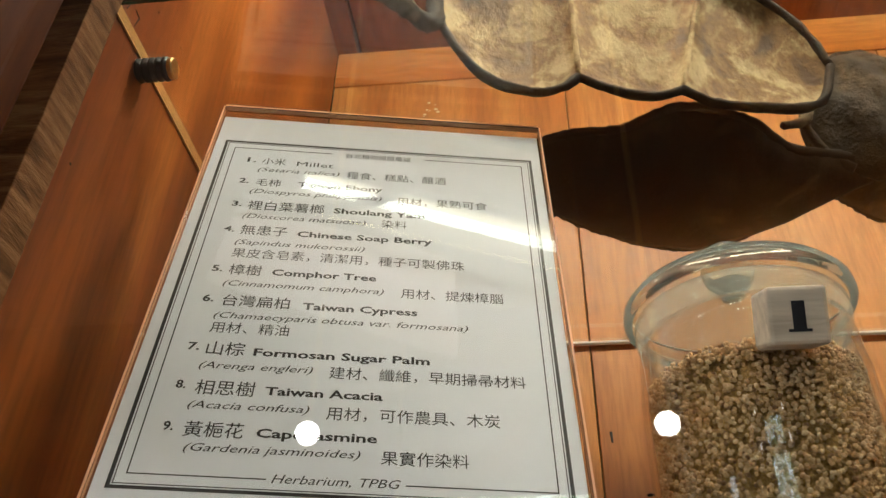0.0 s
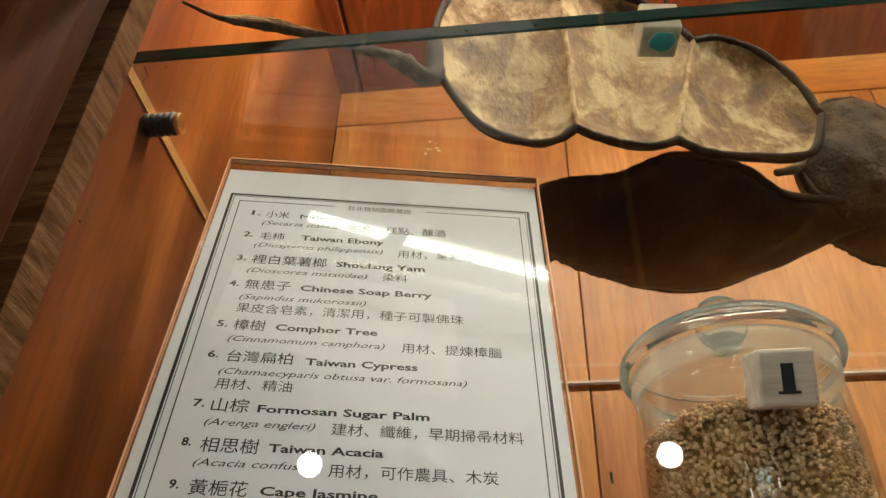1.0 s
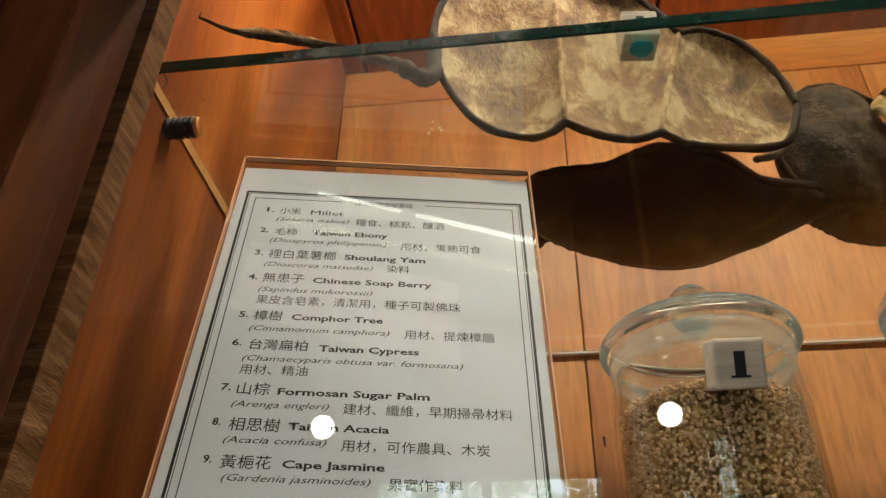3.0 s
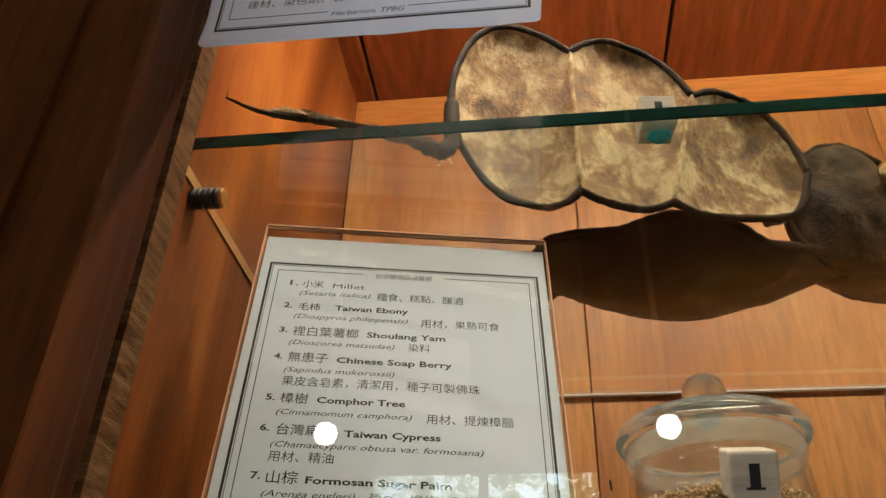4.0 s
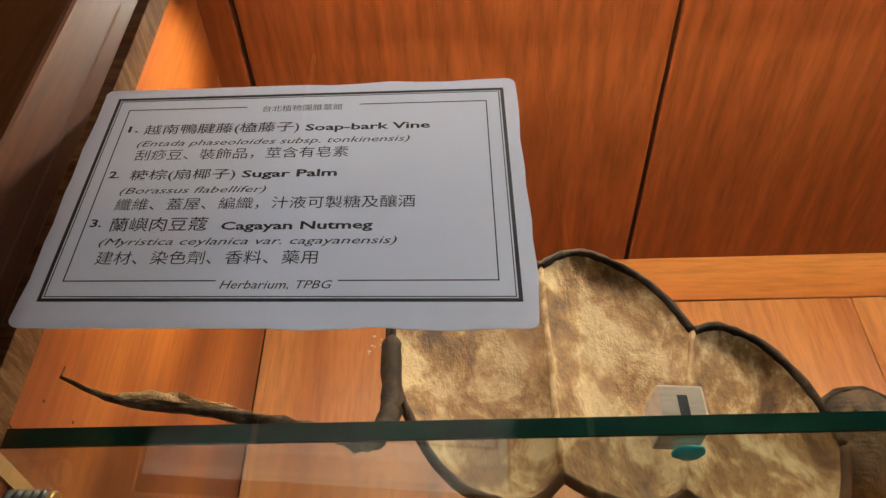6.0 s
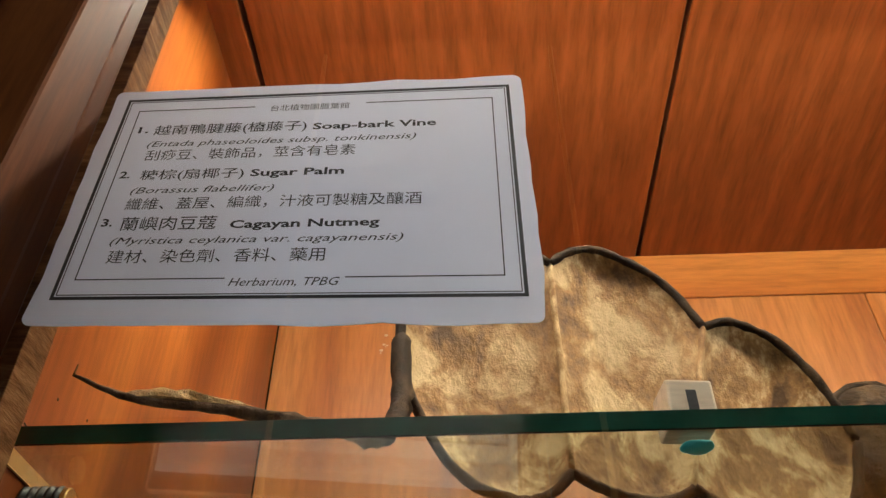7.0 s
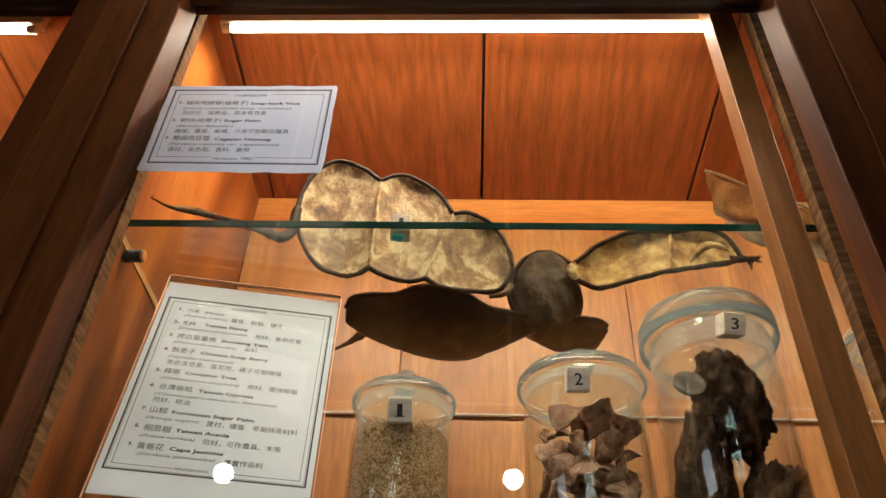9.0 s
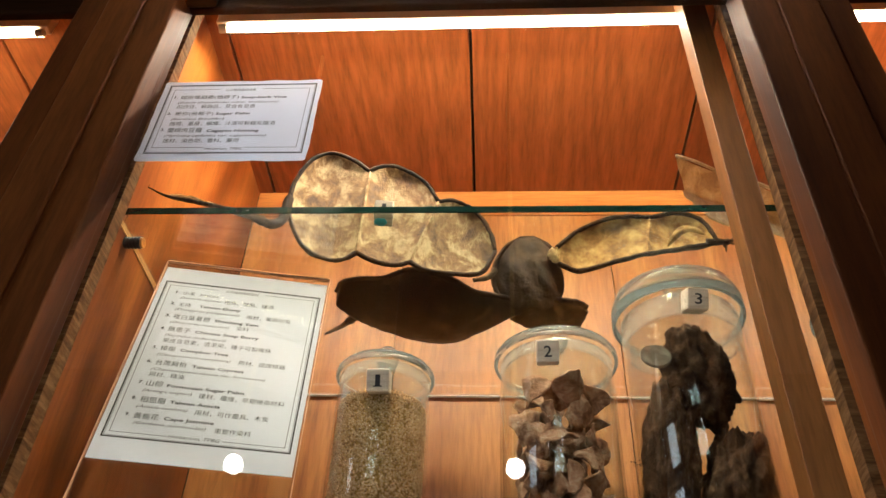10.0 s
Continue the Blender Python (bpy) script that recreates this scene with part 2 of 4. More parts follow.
M_BATTEN = glow("batten_tube", (1.0, 0.97, 0.92), 90.0)
M_CREAM = plain("cream_lamp_housing", (0.62, 0.55, 0.44), 0.5)
M_ROOMDARK = plain("darkened_room", (0.15, 0.095, 0.055), 0.8, 0.0, 0.25, 6.0)
M_FLOORW = wood("floor_wood", (0.10, 0.05, 0.025), (0.15, 0.08, 0.04), (0.20, 0.11, 0.06), 0, 0.4, 0.1, 4.0)

m, nt, b = mat("millet")
oi = nt.nodes.new("ShaderNodeNewGeometry")
r = ramp(nt, oi.outputs["Random Per Island"], [(0.0, (0.30, 0.15, 0.055)), (0.12, (0.60, 0.36, 0.16)), (0.6, (0.74, 0.47, 0.23)), (1.0, (0.84, 0.62, 0.36))])
nt.links.new(r.outputs[0], b.inputs["Base Color"])
b.inputs["Roughness"].default_value = 0.5
M_MILLET = m

m, nt, b = mat("trees_and_sky")
mp = mapped(nt, (5.0, 5.0, 5.0))
n1 = node(nt, "ShaderNodeTexNoise", Scale=1.0, Detail=9.0, Roughness=0.75, Distortion=0.4)
nt.links.new(mp.outputs[0], n1.inputs["Vector"])
r = ramp(nt, n1.outputs["Fac"], [(0.38, (0.006, 0.010, 0.006)), (0.47, (0.05, 0.09, 0.045)), (0.52, (0.14, 0.20, 0.12)), (0.55, (0.70, 0.86, 1.0))])
b.inputs["Base Color"].default_value = (0, 0, 0, 1)
nt.links.new(r.outputs[0], b.inputs["Emission Color"])
b.inputs["Emission Strength"].default_value = 14.0
M_TREES = m

# ---- helpers of the build ----


def solid(name, bm, material, parent=None, smooth=False):
    me = bpy.data.meshes.new(name)
    bmesh.ops.recalc_face_normals(bm, faces=bm.faces)
    bm.to_mesh(me)
    bm.free()
    me.materials.append(material)
    if smooth:
        for p in me.polygons:
            p.use_smooth = True
    ob = new(name, me)
    ob.parent = parent
    return ob


def base(name, at, label, category, group=""):
    """An Empty at a thing's foot."""
    ob = new(name)
    ob.location = (at[0], at[1], at[2])
    ob.empty_display_size = 0.02
    return tagged(ob, label, category, group)


def fit_to(ob, parent):
    """Keep the world place of a part whose thing stands elsewhere."""
    ob.parent = parent
    if parent.type == "EMPTY":
        ob.matrix_parent_inverse = Matrix.Translation(parent.location).inverted()
    return ob


def part(name, bm, material, parent, label="", smooth=False):
    ob = fit_to(solid(name, bm, material, None, smooth), parent)
    return tagged(ob, label) if label else ob


def box_bm(x0, x1, y0, y1, z0, z1, bevel=0.0, seg=2):
    bm = bmesh.new()
    bmesh.ops.create_cube(bm, size=1.0)
    bmesh.ops.scale(bm, vec=(x1 - x0, y1 - y0, z1 - z0), verts=bm.verts)
    bmesh.ops.translate(bm, vec=((x0 + x1) / 2, (y0 + y1) / 2, S + (z0 + z1) / 2), verts=bm.verts)
    if bevel:
        bmesh.ops.bevel(bm, geom=bm.edges[:], offset=bevel, segments=seg, affect="EDGES", profile=0.5)
    return bm


def box(name, b, material, parent=None, bevel=0.0, label="", category="", kind="", smooth=False):
    ob = solid(name, box_bm(*b, bevel), material, None, smooth)
    if parent:
        fit_to(ob, parent)
    return tagged(ob, label, category, "", kind)


def lathe_bm(profile, at, seg=48):
    """A closed profile of (radius, height) turned about the upright through at."""
    bm = bmesh.new()
    rings = []
    for r, z in profile:
        if r < 1e-5:
            rings.append([bm.verts.new((at[0], at[1], S + z))])
        else:
            rings.append([bm.verts.new((at[0] + r * math.cos(2 * math.pi * k / seg), at[1] + r * math.sin(2 * math.pi * k / seg), S + z)) for k in range(seg)])
    for a, c in zip(rings, rings[1:]):
        for k in range(seg):
            j = (k + 1) % seg
            if len(a) == 1 and len(c) > 1:
                bm.faces.new((a[0], c[k], c[j]))
            elif len(c) == 1 and len(a) > 1:
                bm.faces.new((a[k], a[j], c[0]))
            elif len(a) > 1:
                bm.faces.new((a[k], a[j], c[j], c[k]))
    return bm


def tube_bm(points, radii, seg=8, rough=0.0, seed=0):
    """A round rod along points, with a radius at each."""
    bm = bmesh.new()
    rnd = random.Random(seed)
    pts = [Vector(p) for p in points]
    rings = []
    for i, p in enumerate(pts):
        d = (pts[min(i + 1, len(pts) - 1)] - pts[max(i - 1, 0)]).normalized()
        a = d.cross(Vector((0.13, 0.2, 1.0))).normalized()
        c = d.cross(a)
        rings.append([bm.verts.new(p + Vector((0, 0, S)) + (a * math.cos(2 * math.pi * k / seg) + c * math.sin(2 * math.pi * k / seg)) * radii[i] * (1 + rough * rnd.uniform(-1, 1))) for k in range(seg)])
    for a, c in zip(rings, rings[1:]):
        for k in range(seg):
            bm.faces.new((a[k], a[(k + 1) % seg], c[(k + 1) % seg], c[k]))
    bm.faces.new(rings[0])
    bm.faces.new(rings[-1])
    return bm


def spline(points, n):
    """Points along a smooth curve through the given ones."""
    p = [Vector(q) for q in points]
    out = []
    for i in range(len(p) - 1):
        a, b2, c, d = p[max(i - 1, 0)], p[i], p[i + 1], p[min(i + 2, len(p) - 1)]
        for k in range(n):
            t = k / n
            out.append(0.5 * ((2 * b2) + (c - a) * t + (2 * a - 5 * b2 + 4 * c - d) * t * t + (3 * b2 - a - 3 * c + d) * t ** 3))
    out.append(p[-1])
    return out


def lerp(a, b2, t):
    return a + (b2 - a) * t


def clear(ob):
    ob.visible_shadow = False
    return ob


TEXT_TALL = [
    ("h", "台北植物園腊葉館", 68, 104, 6.8),
    ("n", "1.", 15, 20, 16.7),
    ("k", "小米", 23, 36, 17.3),
    ("b", "Millet", 42, 62, 17.7),
    ("i", "(Setaria italica)", 22, 66, 25.1),
    ("c", "糧食、糕點、釀酒", 70, 124, 25.4),
    ("n", "2.", 14, 19, 36.3),
    ("k", "毛柿", 23, 36, 37.2),
    ("b", "Taiwan Ebony", 45, 90, 36.8),
    ("i", "(Diospyros philippensis)", 21, 90, 44.9),
    ("c", "用材，果熟可食", 98, 146, 45.9),
    ("n", "3.", 14, 19, 56.6),
    ("k", "裡白葉薯榔", 22, 61, 57.4),
    ("b", "Shoulang Yam", 66, 113, 57.5),
    ("i", "(Dioscorea matsudae)", 21, 83, 66.1),
    ("c", "染料", 91, 104, 66.1),
    ("n", "4.", 14, 19, 77.4),
    ("k", "無患子", 22, 45, 77.6),
    ("b", "Chinese Soap Berry", 50, 117, 78.2),
    ("i", "(Sapindus mukorossii)", 21, 84, 86.9),
    ("c", "果皮含皂素，清潔用，種子可製佛珠", 21, 133, 95.4),
    ("n", "5.", 14, 19, 107.1),
    ("k", "樟樹", 22, 37, 107.5),
    ("b", "Comphor Tree", 42, 91, 107.7),
    ("i", "(Cinnamomum camphora)", 21, 95, 116.7),
    ("c", "用材、提煉樟腦", 103, 151, 117.2),
    ("n", "6.", 14, 19, 127.6),
    ("k", "台灣扁柏", 23, 53, 128.5),
    ("b", "Taiwan Cypress", 59, 111, 129.4),
    ("i", "(Chamaecyparis obtusa var. formosana)", 21, 134, 137.8),
    ("c", "用材、精油", 21, 55, 145.7),
    ("n", "7.", 14, 19, 157.4),
    ("k", "山棕", 22, 38, 158.2),
    ("b", "Formosan Sugar Palm", 42, 117, 159.0),
    ("i", "(Arenga engleri)", 21, 68, 167.5),
    ("c", "建材、纖維，早期掃帚材料", 75, 158, 168.5),
    ("n", "8.", 14, 18, 178.7),
    ("k", "相思樹", 22, 46, 180.0),
    ("b", "Taiwan Acacia", 50, 98, 180.0),
    ("i", "(Acacia confusa)", 21, 69, 188.7),
    ("c", "用材，可作農具、木炭", 76, 146, 190.1),
    ("n", "9.", 14, 18, 200.0),
    ("k", "黃梔花", 22, 45, 201.2),
    ("b", "Cape Jasmine", 50, 97, 201.4),
    ("i", "(Gardenia jasminoides)", 24, 91, 209.4),
    ("c", "果實作染料", 99, 133, 210.5),
    ("f", "Herbarium, TPBG", 59, 107, 222.0),
]
TEXT_WIDE = [
    ("h", "台北植物園腊葉館", 74, 112, 10.3),
    ("n", "1.", 11, 16, 22.3),
    ("k", "越南鴨腱藤(榼藤子)", 19, 93, 23.1),
    ("b", "Soap-bark Vine", 96, 153, 23.9),
    ("i", "(Entada phaseoloides subsp. tonkinensis)", 18, 144, 32.3),
    ("c", "刮痧豆、裝飾品，莖含有皂素", 19, 117, 40.1),
    ("n", "2.", 10, 15, 51.9),
    ("k", "糖棕(扇椰子)", 20, 68, 52.6),
    ("b", "Sugar Palm", 71, 113, 52.8),
    ("i", "(Borassus flabellifer)", 18, 83, 61.8),
    ("c", "纖維、蓋屋、編織，汁液可製糖及釀酒", 18, 147, 70.1),
    ("n", "3.", 10, 15, 80.2),
    ("k", "蘭嶼肉豆蔻", 19, 61, 81.4),
    ("b", "Cagayan Nutmeg", 67, 130, 82.4),
    ("i", "(Myristica ceylanica var. cagayanensis)", 17, 140, 90.4),
    ("c", "建材、染色劑、香料、藥用", 18, 109, 99.0),
    ("f", "Herbarium, TPBG", 72, 116, 112.0),
]
# ---- the cabinet ----


def structure(name, b, material, label, bevel=0.0):
    return box(name, b, material, None, bevel, label, "", "structure")


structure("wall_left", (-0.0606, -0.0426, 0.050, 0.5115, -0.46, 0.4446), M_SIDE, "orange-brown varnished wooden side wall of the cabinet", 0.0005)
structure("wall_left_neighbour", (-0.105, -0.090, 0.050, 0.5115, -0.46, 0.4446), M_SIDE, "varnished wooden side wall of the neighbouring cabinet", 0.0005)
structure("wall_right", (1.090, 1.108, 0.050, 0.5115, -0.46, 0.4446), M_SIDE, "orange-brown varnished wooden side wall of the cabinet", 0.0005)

back = structure("wall_back", (-1.4, 2.2, 0.524, 0.540, -1.9, 0.48), M_GAP, "varnished wooden board back wall of the cabinet")
for x0, x1 in ((-1.4, -0.86), (-0.86, -0.48), (-0.48, -0.0905), (-0.0420, 0.251), (0.251, 0.625), (0.625, 0.999), (0.999, 1.0895), (1.109, 1.46), (1.46, 1.83), (1.83, 2.2)):
    part("board", box_bm(x0 + 0.0006, x1 - 0.0006, 0.512, 0.5235, -0.46, 0.3803, 0.0008, 1), M_BACK, back)
for x0, x1 in ((-1.4, -0.0905), (-0.0420, 1.0895), (1.109, 2.2)):
    part("board", box_bm(x0, x1, 0.5115, 0.5235, 0.3816, 0.4452, 0.0008, 1), M_STRIP, back)

# the ceiling boards with the dark grooves between them
cuts = (-1.4, -1.15, -0.78, -0.397, -0.0135, 0.380, 0.762, 1.145, 1.53, 1.90, 2.2)
bm = bmesh.new()
for x0, x1 in zip(cuts, cuts[1:]):
    one = box_bm(x0 + 0.0024, x1 - 0.0024, 0.030, 0.5235, 0.4456, 0.463, 0.0012, 1)
    me = bpy.data.meshes.new("board")
    one.to_mesh(me)
    one.free()
    bm.from_mesh(me)
    bpy.data.meshes.remove(me)
tagged(solid("ceiling", bm, M_CEIL), "red-brown varnished board ceiling of the cabinet with dark joints", "", "", "structure")
structure("ceiling_backing", (-1.4, 2.2, 0.0, 0.540, 0.4635, 0.51), M_GAP, "dark board above the cabinet ceiling")
# unseen bottom board, kept dark to cut red bounce and the shelf's reflection
structure("cabinet_floor", (-1.4, 2.2, 0.022, 0.5115, -0.485, -0.46), M_POST, "unseen bottom board of the cabinet, coloured dark to cut bounced light")
structure("cabinet_base", (-1.4, 2.2, -0.05, 0.524, -1.9, -0.486), M_RAIL, "dark wooden base of the cabinet")


def post(name, x0, x1):
    """A dark front post with a stepped face."""
    p = structure(name, (x0, x1, -0.046, 0.0, -0.486, 0.4635), M_POST, "dark stained wooden front post of the cabinet", 0.0022)
    w = x1 - x0
    part("moulding", box_bm(x0 + 0.30 * w, x1 - 0.30 * w, -0.051, -0.0465, -0.486, 0.4635, 0.003), M_POST, p)
    return p


post("post_left", -0.118, 0.0095)
post("post_right", 0.719, 0.845)
structure("batten_left", (-0.062, -0.0055, 0.0300, 0.0495, -0.46, 0.4450), M_ROUGH, "rough sawn pale wooden edge inside the post", 0.0006)
structure("batten_right", (0.726, 0.790, 0.0300, 0.0495, -0.46, 0.4450), M_ROUGH, "rough sawn pale wooden edge inside the post", 0.0006)
# near-black boxes put the shade of the empty recess behind each post into colour
structure("gap_shade_left", (-0.062, -0.0300, 0.0003, 0.0297, -0.46, 0.4450), M_GAP, "added dark box standing for the shade in the gap behind the post")
structure("gap_shade_right", (0.750, 0.790, 0.0003, 0.0297, -0.46, 0.4450), M_GAP, "added dark box standing for the shade in the gap behind the post")
structure("stile_right", (0.684, 0.716, 0.0500, 0.0830, -0.46, 0.4450), M_STILE, "brown wooden upright inside the cabinet front", 0.0015)
structure("batten_neighbour", (-0.150, -0.092, 0.0300, 0.0495, -0.46, 0.4450), M_ROUGH, "rough sawn pale wooden edge inside the post", 0.0006)
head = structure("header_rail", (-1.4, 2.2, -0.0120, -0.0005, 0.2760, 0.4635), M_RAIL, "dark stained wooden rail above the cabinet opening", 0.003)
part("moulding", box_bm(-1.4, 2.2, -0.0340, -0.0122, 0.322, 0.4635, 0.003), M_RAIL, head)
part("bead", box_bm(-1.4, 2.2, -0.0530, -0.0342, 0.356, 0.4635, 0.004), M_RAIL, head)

for x in (0.026, 0.690):
    th = base("corner_block", (x, -0.027, S + 0.270), "dark rounded wooden corner block under the header rail", "block")
    part("block", box_bm(x - 0.024, x + 0.024, -0.040, -0.0165, 0.270, 0.3215, 0.007, 3), M_RAIL, th, "", True)

w1 = structure("window_1", (0.0040, 0.7245, -0.0160, -0.0125, -0.485, 0.3215), M_GLASS, "clear glass front pane of the cabinet with room reflections")
clear(w1)


def tube(x0, x1):
    th = base("tube_lamp", ((x0 + x1) / 2, 0.103, S + 0.4456), "glowing warm white tube lamp under the cabinet ceiling", "lamp", "cabinet lamps")
    part("housing", box_bm(x0 - 0.012, x1 + 0.012, 0.0945, 0.1115, 0.4060, 0.4452, 0.002), M_CREAM, th)
    bm = tube_bm([(x0, 0.103, 0.3985), ((x0 + x1) / 2, 0.103, 0.3985), (x1, 0.103, 0.3985)], [0.0052] * 3, 14)
    part("tube", bm, M_TUBE, th, "glowing white tube", True)
    for x in (x0, x1):
        bm = tube_bm([(x - 0.006, 0.103, 0.3985), (x + 0.006, 0.103, 0.3985)], [0.0068] * 2, 14)
        part("end_cap", bm, M_CREAM, th)


tube(0.0, 0.724)
tube(-0.95, -0.295)
tube(0.890, 1.590)

# ---- the glass shelf and its pegs ----
shelf = base("glass_shelf", (0.50, 0.29, S - 0.006), "clear glass shelf with a dark green front edge", "shelf")
part("pane", box_bm(-0.0410, 1.085, 0.0870, 0.5085, -0.0085, 0.0, 0.0004, 1), M_SHELF, shelf)
part("front_edge", box_bm(-0.0410, 1.085, 0.0850, 0.0868, -0.0088, 0.0003), M_EDGE, shelf, "dark green polished glass edge")
# warm lit line on the clear glass end, painted as an amber strip
part("lit_end_edge", box_bm(-0.0424, -0.0412, 0.0850, 0.5085, -0.0085, 0.0), plain("lit_end_amber", (0.62, 0.34, 0.14), 0.2), shelf, "amber strip painting the warm light along the glass end")
# opaque white strip: the light caught by the back edge, put into colour
part("back_edge_glint", box_bm(-0.0410, 1.085, 0.5060, 0.5105, -0.0108, -0.0088), plain("edge_glint_white", (0.92, 0.93, 0.90), 0.25), shelf, "white strip painting the light caught by the back glass edge")


def peg(y):
    th = base("shelf_peg", (-0.0426, y, S - 0.0155), "black ribbed shelf peg with a brass end", "shelf peg", "shelf pegs")
    pts, rad = [], []
    for i in range(5):
        for dx, r in ((0.0, 0.0060), (0.0012, 0.0078), (0.0028, 0.0078), (0.0040, 0.0060)):
            pts.append((-0.0426 + 0.0043 * i + dx, y, -0.0168))
            rad.append(r)
    part("shank", tube_bm(pts, rad, 18), M_RUBBER, th, "black ribbed rubber shank", True)
    part("cap", tube_bm([(-0.0212, y, -0.0168), (-0.0188, y, -0.0168), (-0.0182, y, -0.0168)], [0.0068, 0.0068, 0.0060], 18), M_BRASS, th, "worn brass end")


peg(0.1300)
peg(0.440)

# pencilled marks on the side wall
th = base("pencil_mark", (-0.0424, 0.105, S + 0.012), "short dark pencil strokes on the side wall", "mark")
for y, z, dy, dz in ((0.097, 0.016, 0.006, -0.001), (0.102, 0.015, -0.002, -0.009), (0.108, 0.015, 0.007, -0.001), (0.114, 0.014, -0.002, -0.009)):
    part("stroke", tube_bm([(-0.0424, y, z), (-0.0424, y + dy, z + dz)], [0.0005, 0.0004], 5), M_INK, th)

# small flaws of the old wood
th = base("nail_hole", (-0.0424, 0.110, S - 0.10), "small dark nail holes in the side wall", "nail hole")
for y, z in ((0.1030, -0.119), (0.1660, 0.048), (0.1300, 0.041)):
    part("hole", tube_bm([(-0.0428, y, z), (-0.0423, y, z)], [0.0011, 0.0008], 8), M_GAP, th)
th = base("paint_drip", (0.085, 0.5117, S + 0.325), "pale dried paint drips on the back boards", "paint drip")
rnd = random.Random(5)
for i in range(9):
    x, z, r0 = 0.085 + rnd.gauss(0, 0.006), 0.328 + rnd.gauss(0, 0.006), rnd.uniform(0.0006, 0.0020)
    bm = bmesh.new()
    bmesh.ops.create_icosphere(bm, subdivisions=2, radius=r0)
    for v in bm.verts:
        v.co = Vector((x + v.co.x * 1.3, 0.5117 + v.co.y * 0.2, S + z + v.co.z))
    part("drip", bm, M_CREAM, th, "", True)
th = base("ink_mark", (0.262, 0.5117, S - 0.11), "short dark mark on the back board", "mark")
part("mark", tube_bm([(0.262, 0.5118, -0.100), (0.2625, 0.5118, -0.110)], [0.0014, 0.0010], 6), M_GAP, th)

# ---- label cards ----


def text_mesh(body, kind):
    """Flat letters, with their lower left corner at the origin."""
    cu = bpy.data.curves.new("letters", "FONT")
    cu.body, cu.size, cu.fill_mode, cu.resolution_u = body, 1.0, "FRONT", 2
    cu.offset = {"b": 0.024, "k": 0.003, "n": 0.024, "d": 0.010}.get(kind, 0.0) * (0.0 if body == "Millet" else 1.0)
    cu.shear = 0.28 if kind in "if" else 0.0
    ob = bpy.data.objects.new("letters", cu)
    scene.collection.objects.link(ob)
    dg = bpy.context.evaluated_depsgraph_get()
    me = bpy.data.meshes.new_from_object(ob.evaluated_get(dg))
    bpy.data.objects.remove(ob)
    bpy.data.curves.remove(cu)
    co = np.zeros(len(me.vertices) * 3)
    me.vertices.foreach_get("co", co)
    co = co.reshape(-1, 3)
    if len(co):
        co[:, 0] -= co[:, 0].min()
        co[:, 0] /= max(co[:, 0].max(), 1e-6)
    return me, co


CAP = {"b": 5.9, "i": 5.3, "n": 5.9, "f": 5.6}


def card_frame(tl, right, down):
    r = Vector(right).normalized()
    d = Vector(down).normalized()
    n = r.cross(d)
    if n.y > 0:
        n = -n
    return Vector(tl) + Vector((0, 0, S)), r, d, n


def slab(fr, u0, u1, v0, v1, n0, n1):
    o, r, d, n = fr
    bm = bmesh.new()
    vs = [bm.verts.new(o + r * u + d * v + n * h) for h in (n0, n1) for u, v in ((u0, v0), (u1, v0), (u1, v1), (u0, v1))]
    for f in ((0, 1, 2, 3), (4, 5, 6, 7), (0, 1, 5, 4), (1, 2, 6, 5), (2, 3, 7, 6), (3, 0, 4, 7)):
        bm.faces.new([vs[i] for i in f])
    return bm


def rounded_sheet(fr, u0, u1, v0, v1, n0, n1, r=0.004, wave=0.0):
    """A thin sheet with rounded corners and faintly uneven edges."""
    o, rt, d, n = fr
    ring = []
    for cu, cv, a0 in ((u1 - r, v1 - r, 0), (u0 + r, v1 - r, 90), (u0 + r, v0 + r, 180), (u1 - r, v0 + r, 270)):
        ring += [(cu + r * math.cos(radians(a0 + 15 * k)), cv + r * math.sin(radians(a0 + 15 * k))) for k in range(7)]
    full = []
    for (a, b2), (c, e) in zip(ring, ring[1:] + ring[:1]):
        steps = 1 if abs(a - c) + abs(b2 - e) < 3 * r else 14
        full += [(lerp(a, c, k / steps), lerp(b2, e, k / steps)) for k in range(steps)]
    bm = bmesh.new()
    rings = [[bm.verts.new(o + rt * (u + wave * noise.noise(Vector((v * 40, 3, 0)))) + d * (v + wave * noise.noise(Vector((u * 40, 7, 0)))) + n * h) for u, v in full] for h in (n0, n1)]
    m2 = len(full)
    bm.faces.new(rings[0])
    bm.faces.new(rings[1])
    for i in range(m2):
        bm.faces.new((rings[0][i], rings[0][(i + 1) % m2], rings[1][(i + 1) % m2], rings[1][i]))
    return bm


